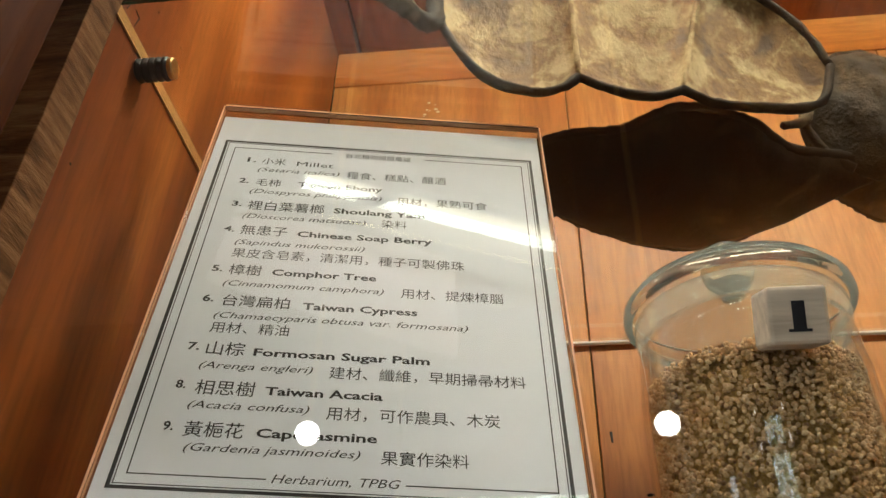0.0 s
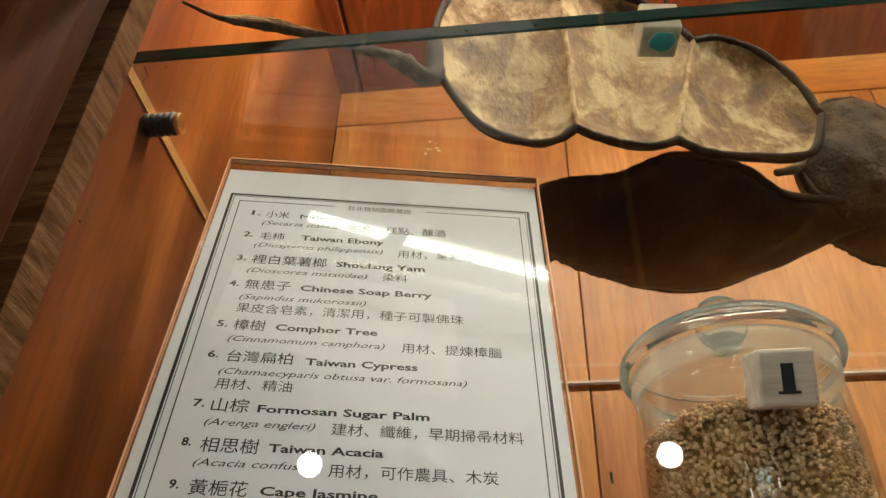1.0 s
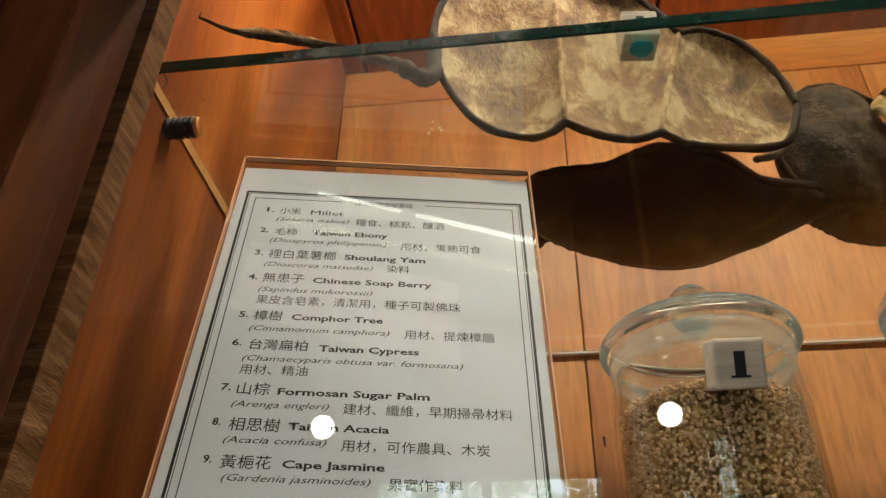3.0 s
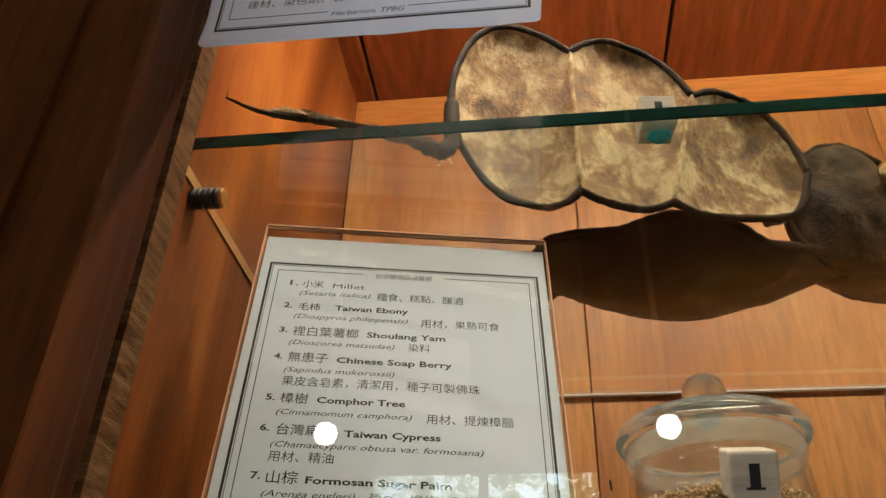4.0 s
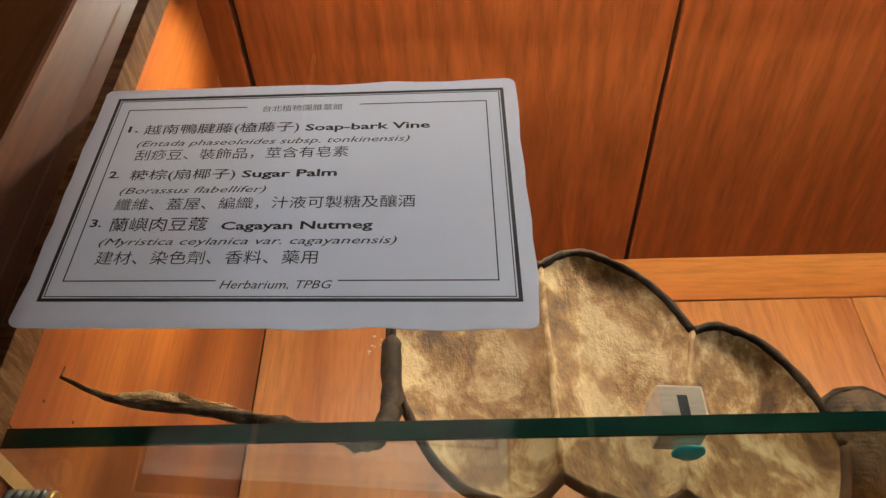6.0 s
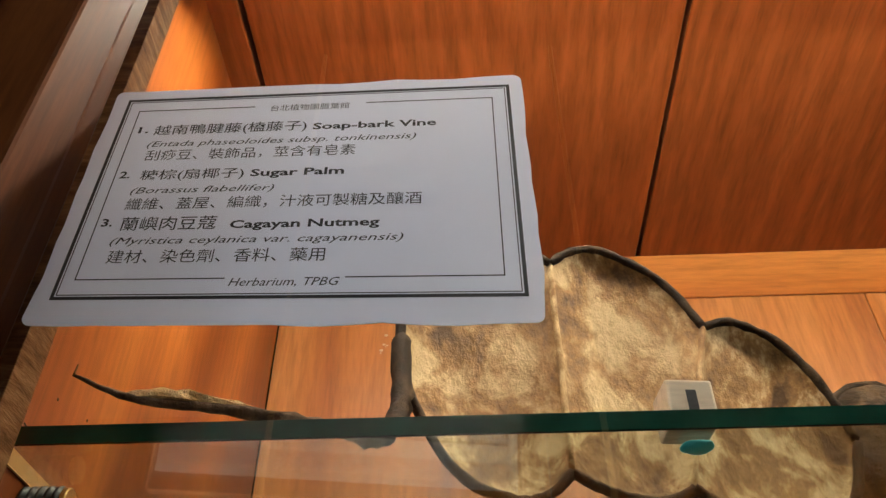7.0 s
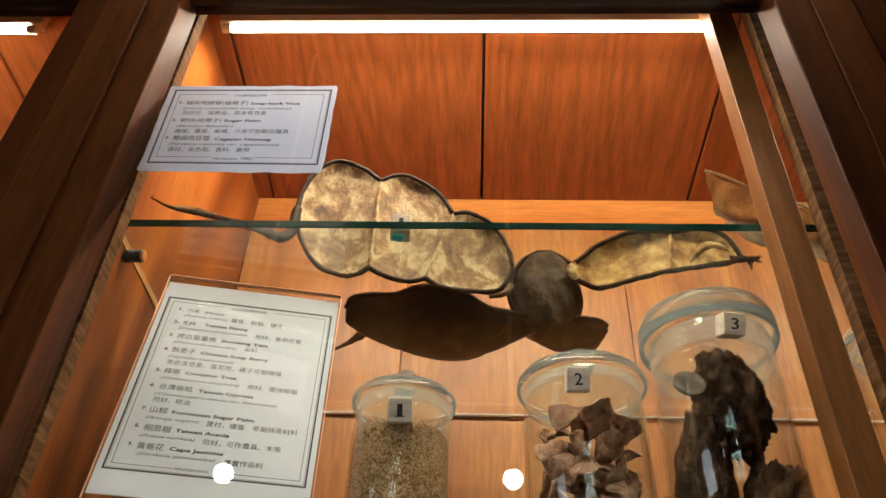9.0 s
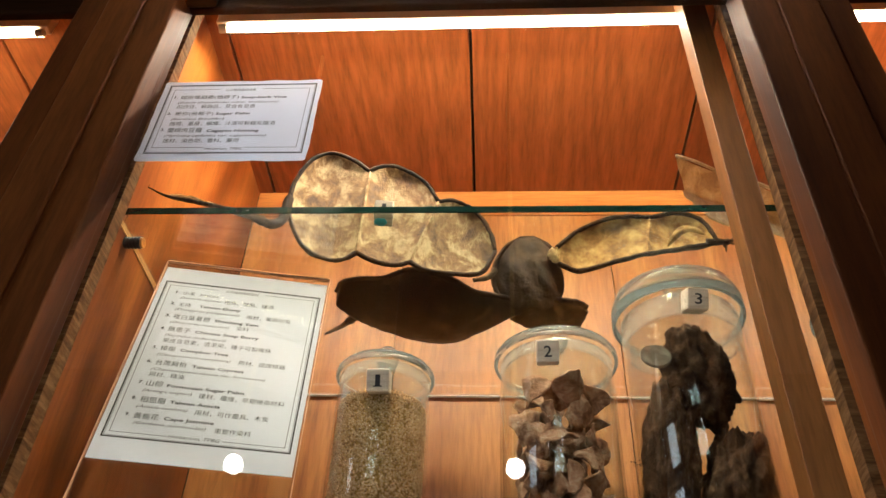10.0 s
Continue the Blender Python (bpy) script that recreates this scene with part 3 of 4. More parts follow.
def print_card(thing, fr, w, h, inner, lines, rise, ku, kv, v_first):
    """The ruled frame and the printed lines of a card, in steps of ku across and kv down."""
    for u0, u1, v0, v1 in ((0, w, 0, 1.5), (0, w, h - 1.5, h), (0, 1.5, 0, h), (w - 1.5, w, 0, h)):
        part("thick_rule", slab(fr, u0 * ku, u1 * ku, v0 * kv, v1 * kv, rise, rise + 0.0001), M_INK, thing)
    for u0, u1, v0, v1 in ((2.1, w - 2.1, 2.1, 2.5), (2.1, w - 2.1, h - 2.5, h - 2.1), (2.1, 2.5, 2.1, h - 2.1), (w - 2.5, w - 2.1, 2.1, h - 2.1)):
        part("thin_rule", slab(fr, u0 * ku, u1 * ku, v0 * kv, v1 * kv, rise, rise + 0.0001), M_INK, thing)
    a, b2, c, d2 = inner
    head_l, foot_l = [q for q in lines if q[0] in "hf"]
    for u0, u1, v0, v1 in ((a, head_l[2] - 8, c, c + 0.5), (head_l[3] + 8, b2, c, c + 0.5), (a, a + 0.5, c, d2), (b2 - 0.5, b2, c, d2), (a, foot_l[2] - 2, d2 - 0.5, d2), (foot_l[3] + 2, b2, d2 - 0.5, d2)):
        part("thin_rule", slab(fr, u0 * ku, u1 * ku, v0 * kv, v1 * kv, rise, rise + 0.0001), M_INK, thing)
    o, r, d, n = fr
    for kind, body, u0, u1, v in lines:
        me, co = text_mesh(body, kind)
        if not len(co):
            continue
        width = u1 - u0
        em = CAP[kind] * kv if kind in CAP else width / len(body) * 1.02 * ku
        base_v = v_first + v * kv * (1.0 - 0.01 * (v_first > 0)) + 0.36 * em
        place = np.array([o + r * ((u0 + width * x) * ku) + d * (base_v - em * y) + n * (rise + 0.0001) for x, y, _ in co])
        me.vertices.foreach_set("co", place.ravel())
        me.materials.append(M_INK)
        me.update()
        fit_to(new("text_line", me), thing)



# the tall label in its acrylic stand
fr = card_frame((0.0129, 0.1570, 1.8442 - S), (0.1867, 0.0356, 0.0), (0.0098, -0.0500, -0.2373))
o, rr_, dd_, nn_ = fr
foot = o + rr_ * 0.095 + dd_ * 0.405
stand = base("label_stand", (foot.x, foot.y, S - 0.46), "clear acrylic label stand leaning back beside the jars", "label stand")
clear(part("front_sheet", slab(fr, -0.0070, 0.1972, -0.0355, 0.4115, 0.0010, 0.0026), M_ACRYL, stand))
clear(part("back_sheet", slab(fr, -0.0070, 0.1972, -0.0350, 0.4115, -0.0030, -0.0014), M_ACRYL, stand))
# opaque amber strips put the shine of the clear acrylic edges into colour
part("top_edge", slab(fr, -0.0070, 0.1972, -0.0372, -0.0356, -0.0030, 0.0026), M_AMBER, stand, "pinkish amber strip painting the shine of the top edge")
part("side_edge", slab(fr, 0.1974, 0.1984, -0.0355, 0.4115, -0.0030, 0.0026), M_AMBER, stand)
part("side_edge", slab(fr, -0.0082, -0.0072, -0.0355, 0.4115, -0.0030, 0.0026), M_AMBER, stand)
clear(part("foot", slab(fr, -0.0070, 0.1972, 0.4100, 0.4120, -0.060, 0.012), M_ACRYL, stand))
tall = base("label_card_tall", (foot.x, foot.y, S - 0.46), "white printed paper label listing nine plants, in an acrylic stand", "label")
part("paper", slab(fr, -0.0055, 0.1955, -0.0255, 0.2700, -0.0010, 0.0), M_PAPER, tall)
print_card(tall, fr, 173, 228, (6, 167, 6.5, 221.5), TEXT_TALL, 0.0, 0.001098, 0.001065, 0.0010)

# the wide label hung inside the front pane
fr = card_frame((0.0118, 0.0117, 2.0425 - S), (0.1906, -0.0117, -0.0142), (0.0005, -0.003, -0.130))
wide = base("label_card_wide", (0.10, 0.006, S - 0.010), "white printed paper label listing three plants, hung behind the front pane", "label")
part("paper", rounded_sheet(fr, -0.0075, 0.1975, -0.0068, 0.1410, -0.0004, 0.0, 0.004, 0.0018), M_CARD, wide)
print_card(wide, fr, 187, 120, (7.5, 179, 8.5, 110.5), TEXT_WIDE, 0.0, 0.001024, 0.001070, 0.0)

# ---- numbered blocks ----


def number_block(x, y, z, size, digit, spin, label, tilt=0):
    """A small bevelled wooden block with a digit on its front."""
    th = base("number_block", (x, y, S + z - size / 2), label, "number block", "number blocks")
    m4 = Matrix.Translation((x, y, S + z)) @ pose(0, 0, 0, tilt, 0, spin)
    bm = bmesh.new()
    bmesh.ops.create_cube(bm, size=size)
    bmesh.ops.bevel(bm, geom=bm.edges[:], offset=size * 0.07, segments=2, affect="EDGES", profile=0.5)
    bmesh.ops.transform(bm, matrix=m4, verts=bm.verts)
    cube = part("block", bm, M_BLOCK, th)
    me, co = text_mesh(digit, "d")
    hgt = size * 0.72
    wd = hgt * (0.30 if digit == "1" else 0.48)
    pts = [m4 @ Vector(((px - 0.5) * wd, -size / 2 - 0.0003, (py - 0.36) * hgt)) for px, py, _ in co]
    me.vertices.foreach_set("co", np.array(pts).ravel())
    me.materials.append(M_INK)
    me.update()
    fit_to(new("digit", me), th)
    if digit == "1":
        bm = bmesh.new()
        for x0, x1, z0, z1 in ((-0.19, 0.19, -0.285, -0.235),):
            q = [bm.verts.new(m4 @ Vector((px * size, -size / 2 - 0.0004, pz * size))) for px, pz in ((x0, z0), (x1, z0), (x1, z1), (x0, z1))]
            bm.faces.new(q)
        part("digit_foot", bm, M_INK, th)
    return th


number_block(0.2825, 0.1100, 0.0127, 0.0232, "1", 6, "pale wooden block numbered one on the glass shelf")
th = base("putty", (0.282, 0.100, S - 0.0086), "flattened teal sticky putty under the glass shelf", "putty")
bm = bmesh.new()
bmesh.ops.create_icosphere(bm, subdivisions=3, radius=1.0)
for v in bm.verts:
    k = 1 + 0.18 * noise.noise(v.co * 1.7)
    v.co = Vector((0.282 + 0.0080 * k * v.co.x, 0.100 + 0.0066 * k * v.co.y, S - 0.0106 + 0.0019 * v.co.z))
part("lump", bm, M_PUTTY, th, "", True)

# ---- jars ----


def jar(x, y, bottom, body, neck, rim_z, lid, tall, label, knob=0.016, seg=56):
    """A lidded glass jar: a walled body and a lid with a ball knob."""
    th = base("glass_jar", (x, y, S + bottom), label, "jar", "specimen jars")
    w = 0.0028
    z1 = rim_z - (0.030 if tall > 0.03 else 0.013)
    prof = [(0, bottom), (body - 0.004, bottom), (body, bottom + 0.005), (body, z1 - 0.026), (body - 0.001, z1 - 0.018), (neck + 0.001, z1 - 0.008), (neck, z1)]
    inner = [(neck - w, z1), (neck - w, z1 - 0.009), (body - w - 0.001, z1 - 0.019), (body - w, z1 - 0.027), (body - w, bottom + 0.008), (0, bottom + 0.006)]
    clear(part("body", lathe_bm(prof + inner, (x, y), seg), M_JARGLASS, th, "", True))
    t = tall
    q = 0.0032
    lid_p = [(0, rim_z + t - q), (lid * 0.50, rim_z + t - q - 0.001), (lid * 0.80, rim_z + t * 0.90 - q), (lid - 0.003 - q, rim_z + t * 0.68 - q * 0.5), (lid - q - 0.001, rim_z + t * 0.40), (lid - q - 0.001, rim_z + 0.001), (lid - 0.002, rim_z), (lid, rim_z + 0.003), (lid, rim_z + t * 0.45), (lid - 0.003, rim_z + t * 0.72), (lid * 0.82, rim_z + t * 0.90), (lid * 0.50, rim_z + t), (0.006, rim_z + t + 0.001), (0, rim_z + t + 0.001)]
    knob_p = [(0, rim_z + t + 0.0012), (0.006, rim_z + t + 0.0012), (0.005, rim_z + t + 0.004)] + [(0.004 + (knob * 0.36) * math.sin(a), rim_z + t + 0.004 + knob * 0.5 * (1 - math.cos(a))) for a in [math.pi * i / 9 for i in range(1, 9)]] + [(0, rim_z + t + 0.004 + knob)]
    lp = clear(part("lid", lathe_bm(lid_p, (x, y), seg), M_LIDGLASS, th, "clear glass lid with a ball knob", True))
    clear(part("knob", lathe_bm(knob_p, (x, y), seg), M_LIDGLASS, lp, "clear glass ball knob", True))
    band = [(neck - w, z1 + 0.0005), (neck, z1 + 0.0005), (neck + 0.0015, z1 + 0.005), (neck + 0.0015, rim_z - 0.0012), (neck - w, rim_z - 0.0012), (neck - w, z1 + 0.0005)]
    clear(part("collar", lathe_bm(band, (x, y), seg), M_FROST, th, "frosted ground glass collar", True))
    return th


jar(0.296, 0.165, -0.4600, 0.0515, 0.0490, -0.1940, 0.0553, 0.015, "lidded glass jar nearly full of millet grain", 0.026)
jar(0.489, 0.200, -0.4600, 0.0655, 0.0630, -0.1510, 0.0720, 0.018, "lidded glass jar of dried brown yam slices", 0.034)
jar(0.639, 0.200, -0.4600, 0.0695, 0.0675, -0.0900, 0.0786, 0.046, "tall lidded glass jar holding dark rough roots", 0.026)
jar(0.877, 0.250, -0.4600, 0.0495, 0.0478, -0.0500, 0.0560, 0.024, "lidded glass jar with a brown fruit partly behind the post", 0.010)

number_block(0.2990, 0.1045, -0.2290, 0.0235, "1", 0, "pale wooden block numbered one on a jar", 24)
number_block(0.4745, 0.1240, -0.1800, 0.0240, "2", -2, "pale wooden block numbered two on a jar", 24)
number_block(0.6400, 0.1210, -0.1120, 0.0240, "3", 8, "pale wooden block numbered three on a jar", 24)

# millet: grains against the glass and over the top
rnd = random.Random(4)
ico = bmesh.new()
bmesh.ops.create_icosphere(ico, subdivisions=1, radius=1.0)
iv = np.array([v.co[:] for v in ico.verts])
fi = [[v.index for v in f.verts] for f in ico.faces]
ico.free()
vs, fs = [], []


def grain(px, py, pz, s):
    k = len(vs)
    m3 = np.array(Euler((rnd.uniform(0, 6), rnd.uniform(0, 6), rnd.uniform(0, 6))).to_matrix())
    for v in (iv * (s, s * 0.85, s * 1.05)) @ m3.T:
        vs.append((px + v[0], py + v[1], S + pz + v[2]))
    fs.extend([[k + i for i in f] for f in fi])


for i in range(20000):
    a, z = rnd.uniform(0, 2 * math.pi), rnd.uniform(-0.445, -0.2310)
    d = 0.0475 - rnd.random() ** 2 * 0.0028
    grain(0.296 + d * math.cos(a), 0.165 + d * math.sin(a), z, rnd.uniform(0.00092, 0.00122))
for i in range(3400):
    a, d = rnd.uniform(0, 2 * math.pi), 0.0475 * math.sqrt(rnd.random())
    grain(0.296 + d * math.cos(a), 0.165 + d * math.sin(a), -0.2290 - 0.004 * rnd.random() + 0.006 * math.exp(-(d / 0.02) ** 2), rnd.uniform(0.00092, 0.00122))
me = bpy.data.meshes.new("millet_grain")
me.from_pydata(vs, [], fs)
me.materials.append(M_MILLET)
tagged(new("millet_grain", me), "pale golden millet grain filling a glass jar", "grain", "", "stuff")
th = base("millet_heap", (0.296, 0.165, S - 0.4535), "pale golden millet heap inside a glass jar", "grain")
part("heap", lathe_bm([(0, -0.4535), (0.0450, -0.4535), (0.0452, -0.2345), (0.02, -0.2300), (0, -0.2270)], (0.296, 0.165), 40), mottled("millet_mass", (0.26, 0.13, 0.034), (0.50, 0.29, 0.08), (0.66, 0.41, 0.13), 500.0, 0.7, 0.8), th, "", True)


def lump(name, at, size, material, seed, rough, label, category, group="", sub=4, turn=(0, 0, 0), freq=2.2):
    """An uneven rounded lump."""
    th = base(name, (at[0], at[1], S + at[2] - size[2]), label, category, group)
    bm = bmesh.new()
    bmesh.ops.create_icosphere(bm, subdivisions=sub, radius=1.0)
    off = Vector((seed * 3.1, seed * 1.7, seed * 0.9))
    rot = Euler([radians(a) for a in turn]).to_matrix()
    for v in bm.verts:
        n = noise.fractal(v.co * freq + off, 0.9, 2.1, 5)
        q = v.co * (1 + rough * n)
        v.co = rot @ Vector((q.x * size[0], q.y * size[1], q.z * size[2])) + Vector((at[0], at[1], S + at[2]))
    part("lump", bm, material, th, "", True)
    return th


def slice_curl(at, r, seed):
    """A dried slice with curled, frilled edges."""
    th = base("dried_slice", (at[0], at[1], S + at[2] - r * 0.5), "curled wrinkled dried brown slice in a glass jar", "dried slice", "dried slices")
    bm = bmesh.new()
    rn = random.Random(seed)
    rot = Euler((rn.uniform(0, 6), rn.uniform(0, 6), rn.uniform(0, 6))).to_matrix()
    rows = []
    for side in (0, 1):
        grid = []
        for i in range(8):
            row = []
            for j in range(22):
                a, q = 2 * math.pi * j / 22, i / 7
                fr2 = 1 + 0.09 * math.sin(a * 3 + seed) + 0.05 * math.sin(a * 7 + seed * 2)
                p = Vector((q * fr2 * r * math.cos(a), q * fr2 * r * math.sin(a), 0))
                p.z = r * (0.32 * q * q * math.sin(2 * a + seed) + 0.09 * q ** 3 * math.sin(5 * a + seed * 3) + 0.12 * noise.noise(p * 160 + Vector((seed, 0, 0))))
                p.z += (0.26 * r) * (1 - q * 0.8) * (1 if side else -1)
                row.append(bm.verts.new(rot @ p + Vector((at[0], at[1], S + at[2]))))
            grid.append(row)
        rows.append(grid)
    for g in rows:
        for i in range(7):
            for j in range(22):
                k = (j + 1) % 22
                try:
                    bm.faces.new((g[i][j], g[i][k], g[i + 1][k], g[i + 1][j]))
                except ValueError:
                    pass
    for j in range(22):
        k = (j + 1) % 22
        bm.faces.new((rows[0][7][j], rows[0][7][k], rows[1][7][k], rows[1][7][j]))
    bmesh.ops.remove_doubles(bm, verts=bm.verts, dist=0.00005)
    part("slice", bm, M_SLICE, th, "", True)


rnd = random.Random(11)
for i in range(110):
    lay, k = divmod(i, 11)
    a = k * 0.571 + lay * 0.5 + rnd.uniform(-0.2, 0.2)
    out = 0.041 if k % 3 else 0.020
    slice_curl((0.489 + out * math.cos(a), 0.200 + out * math.sin(a), -0.440 + 0.0265 * lay + rnd.uniform(-0.005, 0.005)), rnd.uniform(0.0135, 0.0190), i * 1.37)

lump("dried_root", (0.650, 0.200, -0.162), (0.037, 0.035, 0.060), M_ROOT, 21, 0.26, "dark rough knobbly root in a tall jar", "root", "roots", 5, (12, -14, 0), 3.6)
lump("dried_root", (0.668, 0.198, -0.310), (0.034, 0.038, 0.080), M_ROOT, 33, 0.24, "dark rough knobbly root in a tall jar", "root", "roots", 5, (0, 10, 0), 3.6)
lump("dried_root", (0.605, 0.200, -0.270), (0.028, 0.032, 0.100), M_ROOT, 47, 0.24, "dark rough knobbly root in a tall jar", "root", "roots", 5, (0, 6, 0), 3.6)
th = base("cut_disc", (0.597, 0.160, S - 0.178), "round grey cut slice standing among dark roots", "slice")
bm = bmesh.new()
bmesh.ops.create_cone(bm, cap_ends=True, segments=36, radius1=0.017, radius2=0.017, depth=0.004)
bmesh.ops.bevel(bm, geom=bm.edges[:], offset=0.0008, segments=2, affect="EDGES")
bmesh.ops.transform(bm, matrix=Matrix.Translation((0.597, 0.160, S - 0.160)) @ pose(0, 0, 0, 78, 8, 0), verts=bm.verts)
part("disc", bm, M_DISC, th)
lump("dried_fruit", (0.884, 0.235, -0.130), (0.022, 0.020, 0.018), M_ROOT, 9, 0.25, "small dark dried fruit in a glass jar", "fruit")
lump("dried_fruit", (0.866, 0.250, -0.168), (0.024, 0.022, 0.020), M_ROOT, 13, 0.25, "small dark dried fruit in a glass jar", "fruit")

# ---- pods on the glass shelf ----


def along(curve, u):
    k = min(u, 0.9999) * (len(curve) - 1)
    return curve[int(k)].lerp(curve[int(k) + 1], k - int(k))


def chamber(thing, top, bottom, plane, depth, lining, seed, rim=0.0027):
    """One open chamber of a pod: a hollow lining, the shell behind it and the rim above and below."""
    n, k = 30, 20
    upper = spline([(x, 0, z) for x, z in top], 6)
    lower = spline([(x, 0, z) for x, z in bottom], 6)

    def edge(u, v):
        p = along(lower, u).lerp(along(upper, u), v)
        wob = 0.0013 * noise.noise(Vector((p.x * 60, seed, v * 3)))
        return p.x, max(p.z + wob, 0.0045)

    def point(u, v, back):
        x, z = edge(u, v)
        hol = max(1 - (2 * v ** 0.75 - 1) ** 2, 0) ** 0.6 * max(math.sin(math.pi * u), 0) ** 0.5
        y = plane(x, z) + depth * hol + 0.0022 * noise.noise(Vector((x * 55, z * 55, seed))) * hol + back
        return Vector((x, y, S + z))

    for name, back, material in (("lining", 0.0, lining), ("shell", 0.0035, M_PODRIM)):
        bm = bmesh.new()
        g = [[bm.verts.new(point(i / n, j / k, back)) for j in range(k + 1)] for i in range(n + 1)]
        for i in range(n):
            for j in range(k):
                bm.faces.new((g[i][j], g[i + 1][j], g[i + 1][j + 1], g[i][j + 1]))
        part(name, bm, material, thing, "pale mottled papery lining" if name == "lining" else "", True)
    for v in (0.0, 1.0):
        pts = []
        for i in range(n + 1):
            x, z = edge(i / n, v)
            pts.append((x, plane(x, z) + 0.0005, z))
        part("rim", tube_bm(pts, [rim * (1 + 0.25 * noise.noise(Vector((i * 0.6, seed, v)))) for i in range(n + 1)], 8, 0.10, int(seed * 10)), M_PODRIM, thing, "dark woody rim", True)
    pts = [(edge(0.0, j / 12)[0], plane(*edge(0.0, j / 12)) + 0.001, edge(0.0, j / 12)[1]) for j in range(13)]
    part("seam", tube_bm(pts, [0.0020] * 13, 6, 0.2, int(seed)), lining, thing, "", True)


def plane_a(x, z):
    return 0.14 + 0.17 * x + 0.05 * z


def plane_c(x, z):
    return 0.243 - 0.03 * (x - 0.43)


shelf_things = []
pod = base("open_pod", (0.22, 0.178, S), "large open bean pod with pale chambers standing on the glass shelf", "seed pod", "giant seed pods")
chamber(pod, ((0.117, 0.092), (0.120, 0.132), (0.134, 0.172), (0.156, 0.188), (0.183, 0.182), (0.209, 0.163)),
        ((0.117, 0.092), (0.126, 0.056), (0.148, 0.018), (0.178, 0.005), (0.197, 0.010), (0.208, 0.021)), plane_a, 0.017, M_PODIN, 1.3)
chamber(pod, ((0.209, 0.163), (0.224, 0.175), (0.241, 0.178), (0.263, 0.169), (0.285, 0.150), (0.300, 0.122)),
        ((0.208, 0.021), (0.220, 0.014), (0.237, 0.009), (0.252, 0.008), (0.263, 0.011), (0.271, 0.016)), plane_a, 0.015, M_PODIN, 4.1)
chamber(pod, ((0.300, 0.122), (0.318, 0.128), (0.338, 0.120), (0.354, 0.104), (0.366, 0.080), (0.372, 0.052)),
        ((0.271, 0.016), (0.288, 0.006), (0.310, 0.005), (0.335, 0.006), (0.358, 0.014), (0.372, 0.048)), plane_a, 0.013, M_PODIN, 7.7)
pts = spline([(-0.002, 0.066, 0.011), (0.020, 0.074, 0.005), (0.050, 0.083, 0.0055), (0.082, 0.094, 0.0052), (0.108, 0.108, 0.0062), (0.117, 0.126, 0.016), (0.1215, 0.147, 0.044), (0.1185, 0.162, 0.092)], 6)
n = len(pts)
rad = [lerp(0.0006, 0.0030, min(1, i / (n * 0.4))) + 0.0042 * max(0, i / n - 0.55) for i in range(n)]
part("stem", tube_bm(pts[:26], rad[:26], 10, 0.28, 3), M_STEM, pod, "twisted dry grey-brown stem", True)
part("neck", tube_bm(pts[25:], [r * 1.3 for r in rad[25:]], 10, 0.22, 3), M_PODRIM, pod, "dark woody neck", True)
part("stem", tube_bm(spline([(0.018, 0.0735, 0.0062), (0.036, 0.0785, 0.0085), (0.055, 0.0845, 0.0080), (0.070, 0.0890, 0.0070)], 4), [0.0008, 0.0016, 0.0024, 0.0027, 0.0028, 0.0028, 0.0027, 0.0025, 0.0022, 0.0018, 0.0014, 0.0010, 0.0006], 7, 0.4, 8), M_STRAW, pod, "frayed straw-coloured bark")
part("stem", tube_bm([(-0.002, 0.066, 0.0105), (-0.0018, 0.0663, 0.016)], [0.0005, 0.0003], 5), M_STEM, pod)
part("knot", tube_bm(spline([(0.102, 0.104, 0.0060), (0.111, 0.111, 0.0070), (0.116, 0.122, 0.013)], 4), [0.003, 0.0042, 0.0048, 0.0050, 0.0050, 0.0048, 0.0046, 0.0044, 0.004], 9, 0.25, 2), M_STEM, pod, "", True)

shelf_things.append(pod)
podc = base("open_pod_end", (0.53, 0.225, S), "small open end of a bean pod with tan lining", "seed pod", "giant seed pods")
chamber(podc, ((0.452, 0.088), (0.470, 0.106), (0.490, 0.121), (0.520, 0.134), (0.550, 0.138), (0.575, 0.134)),
        ((0.452, 0.062), (0.475, 0.050), (0.500, 0.055), (0.525, 0.063), (0.548, 0.070), (0.565, 0.074)), plane_c, 0.012, M_PODTAN, 2.2, 0.0030)
chamber(podc, ((0.575, 0.134), (0.600, 0.141), (0.622, 0.139), (0.640, 0.128), (0.649, 0.110), (0.653, 0.094)),
        ((0.565, 0.074), (0.590, 0.078), (0.612, 0.082), (0.632, 0.086), (0.645, 0.089), (0.653, 0.092)), plane_c, 0.012, M_PODTAN, 9.2, 0.0030)
part("tip", tube_bm(spline([(0.640, 0.236, 0.088), (0.656, 0.235, 0.089), (0.668, 0.234, 0.088)], 4), [0.0050, 0.0046, 0.0042, 0.0040, 0.0040, 0.0042, 0.0046, 0.0046, 0.0030], 8, 0.3, 4), M_PODRIM, podc, "frayed dark tip", True)
for i in range(9):
    a = i * 0.7
    part("fibre", tube_bm([(0.666, 0.234, 0.088), (0.674 + 0.002 * math.sin(a * 3), 0.233 + 0.003 * math.cos(a), 0.088 + 0.006 * math.sin(a))], [0.0010, 0.0004], 5), M_PODRIM, podc)
part("spur", tube_bm(spline([(0.660, 0.235, 0.087), (0.662, 0.234, 0.080), (0.661, 0.234, 0.073)], 3), [0.0030, 0.0026, 0.0022, 0.0018, 0.0016, 0.0012, 0.0008], 7, 0.3, 7), M_PODRIM, podc)
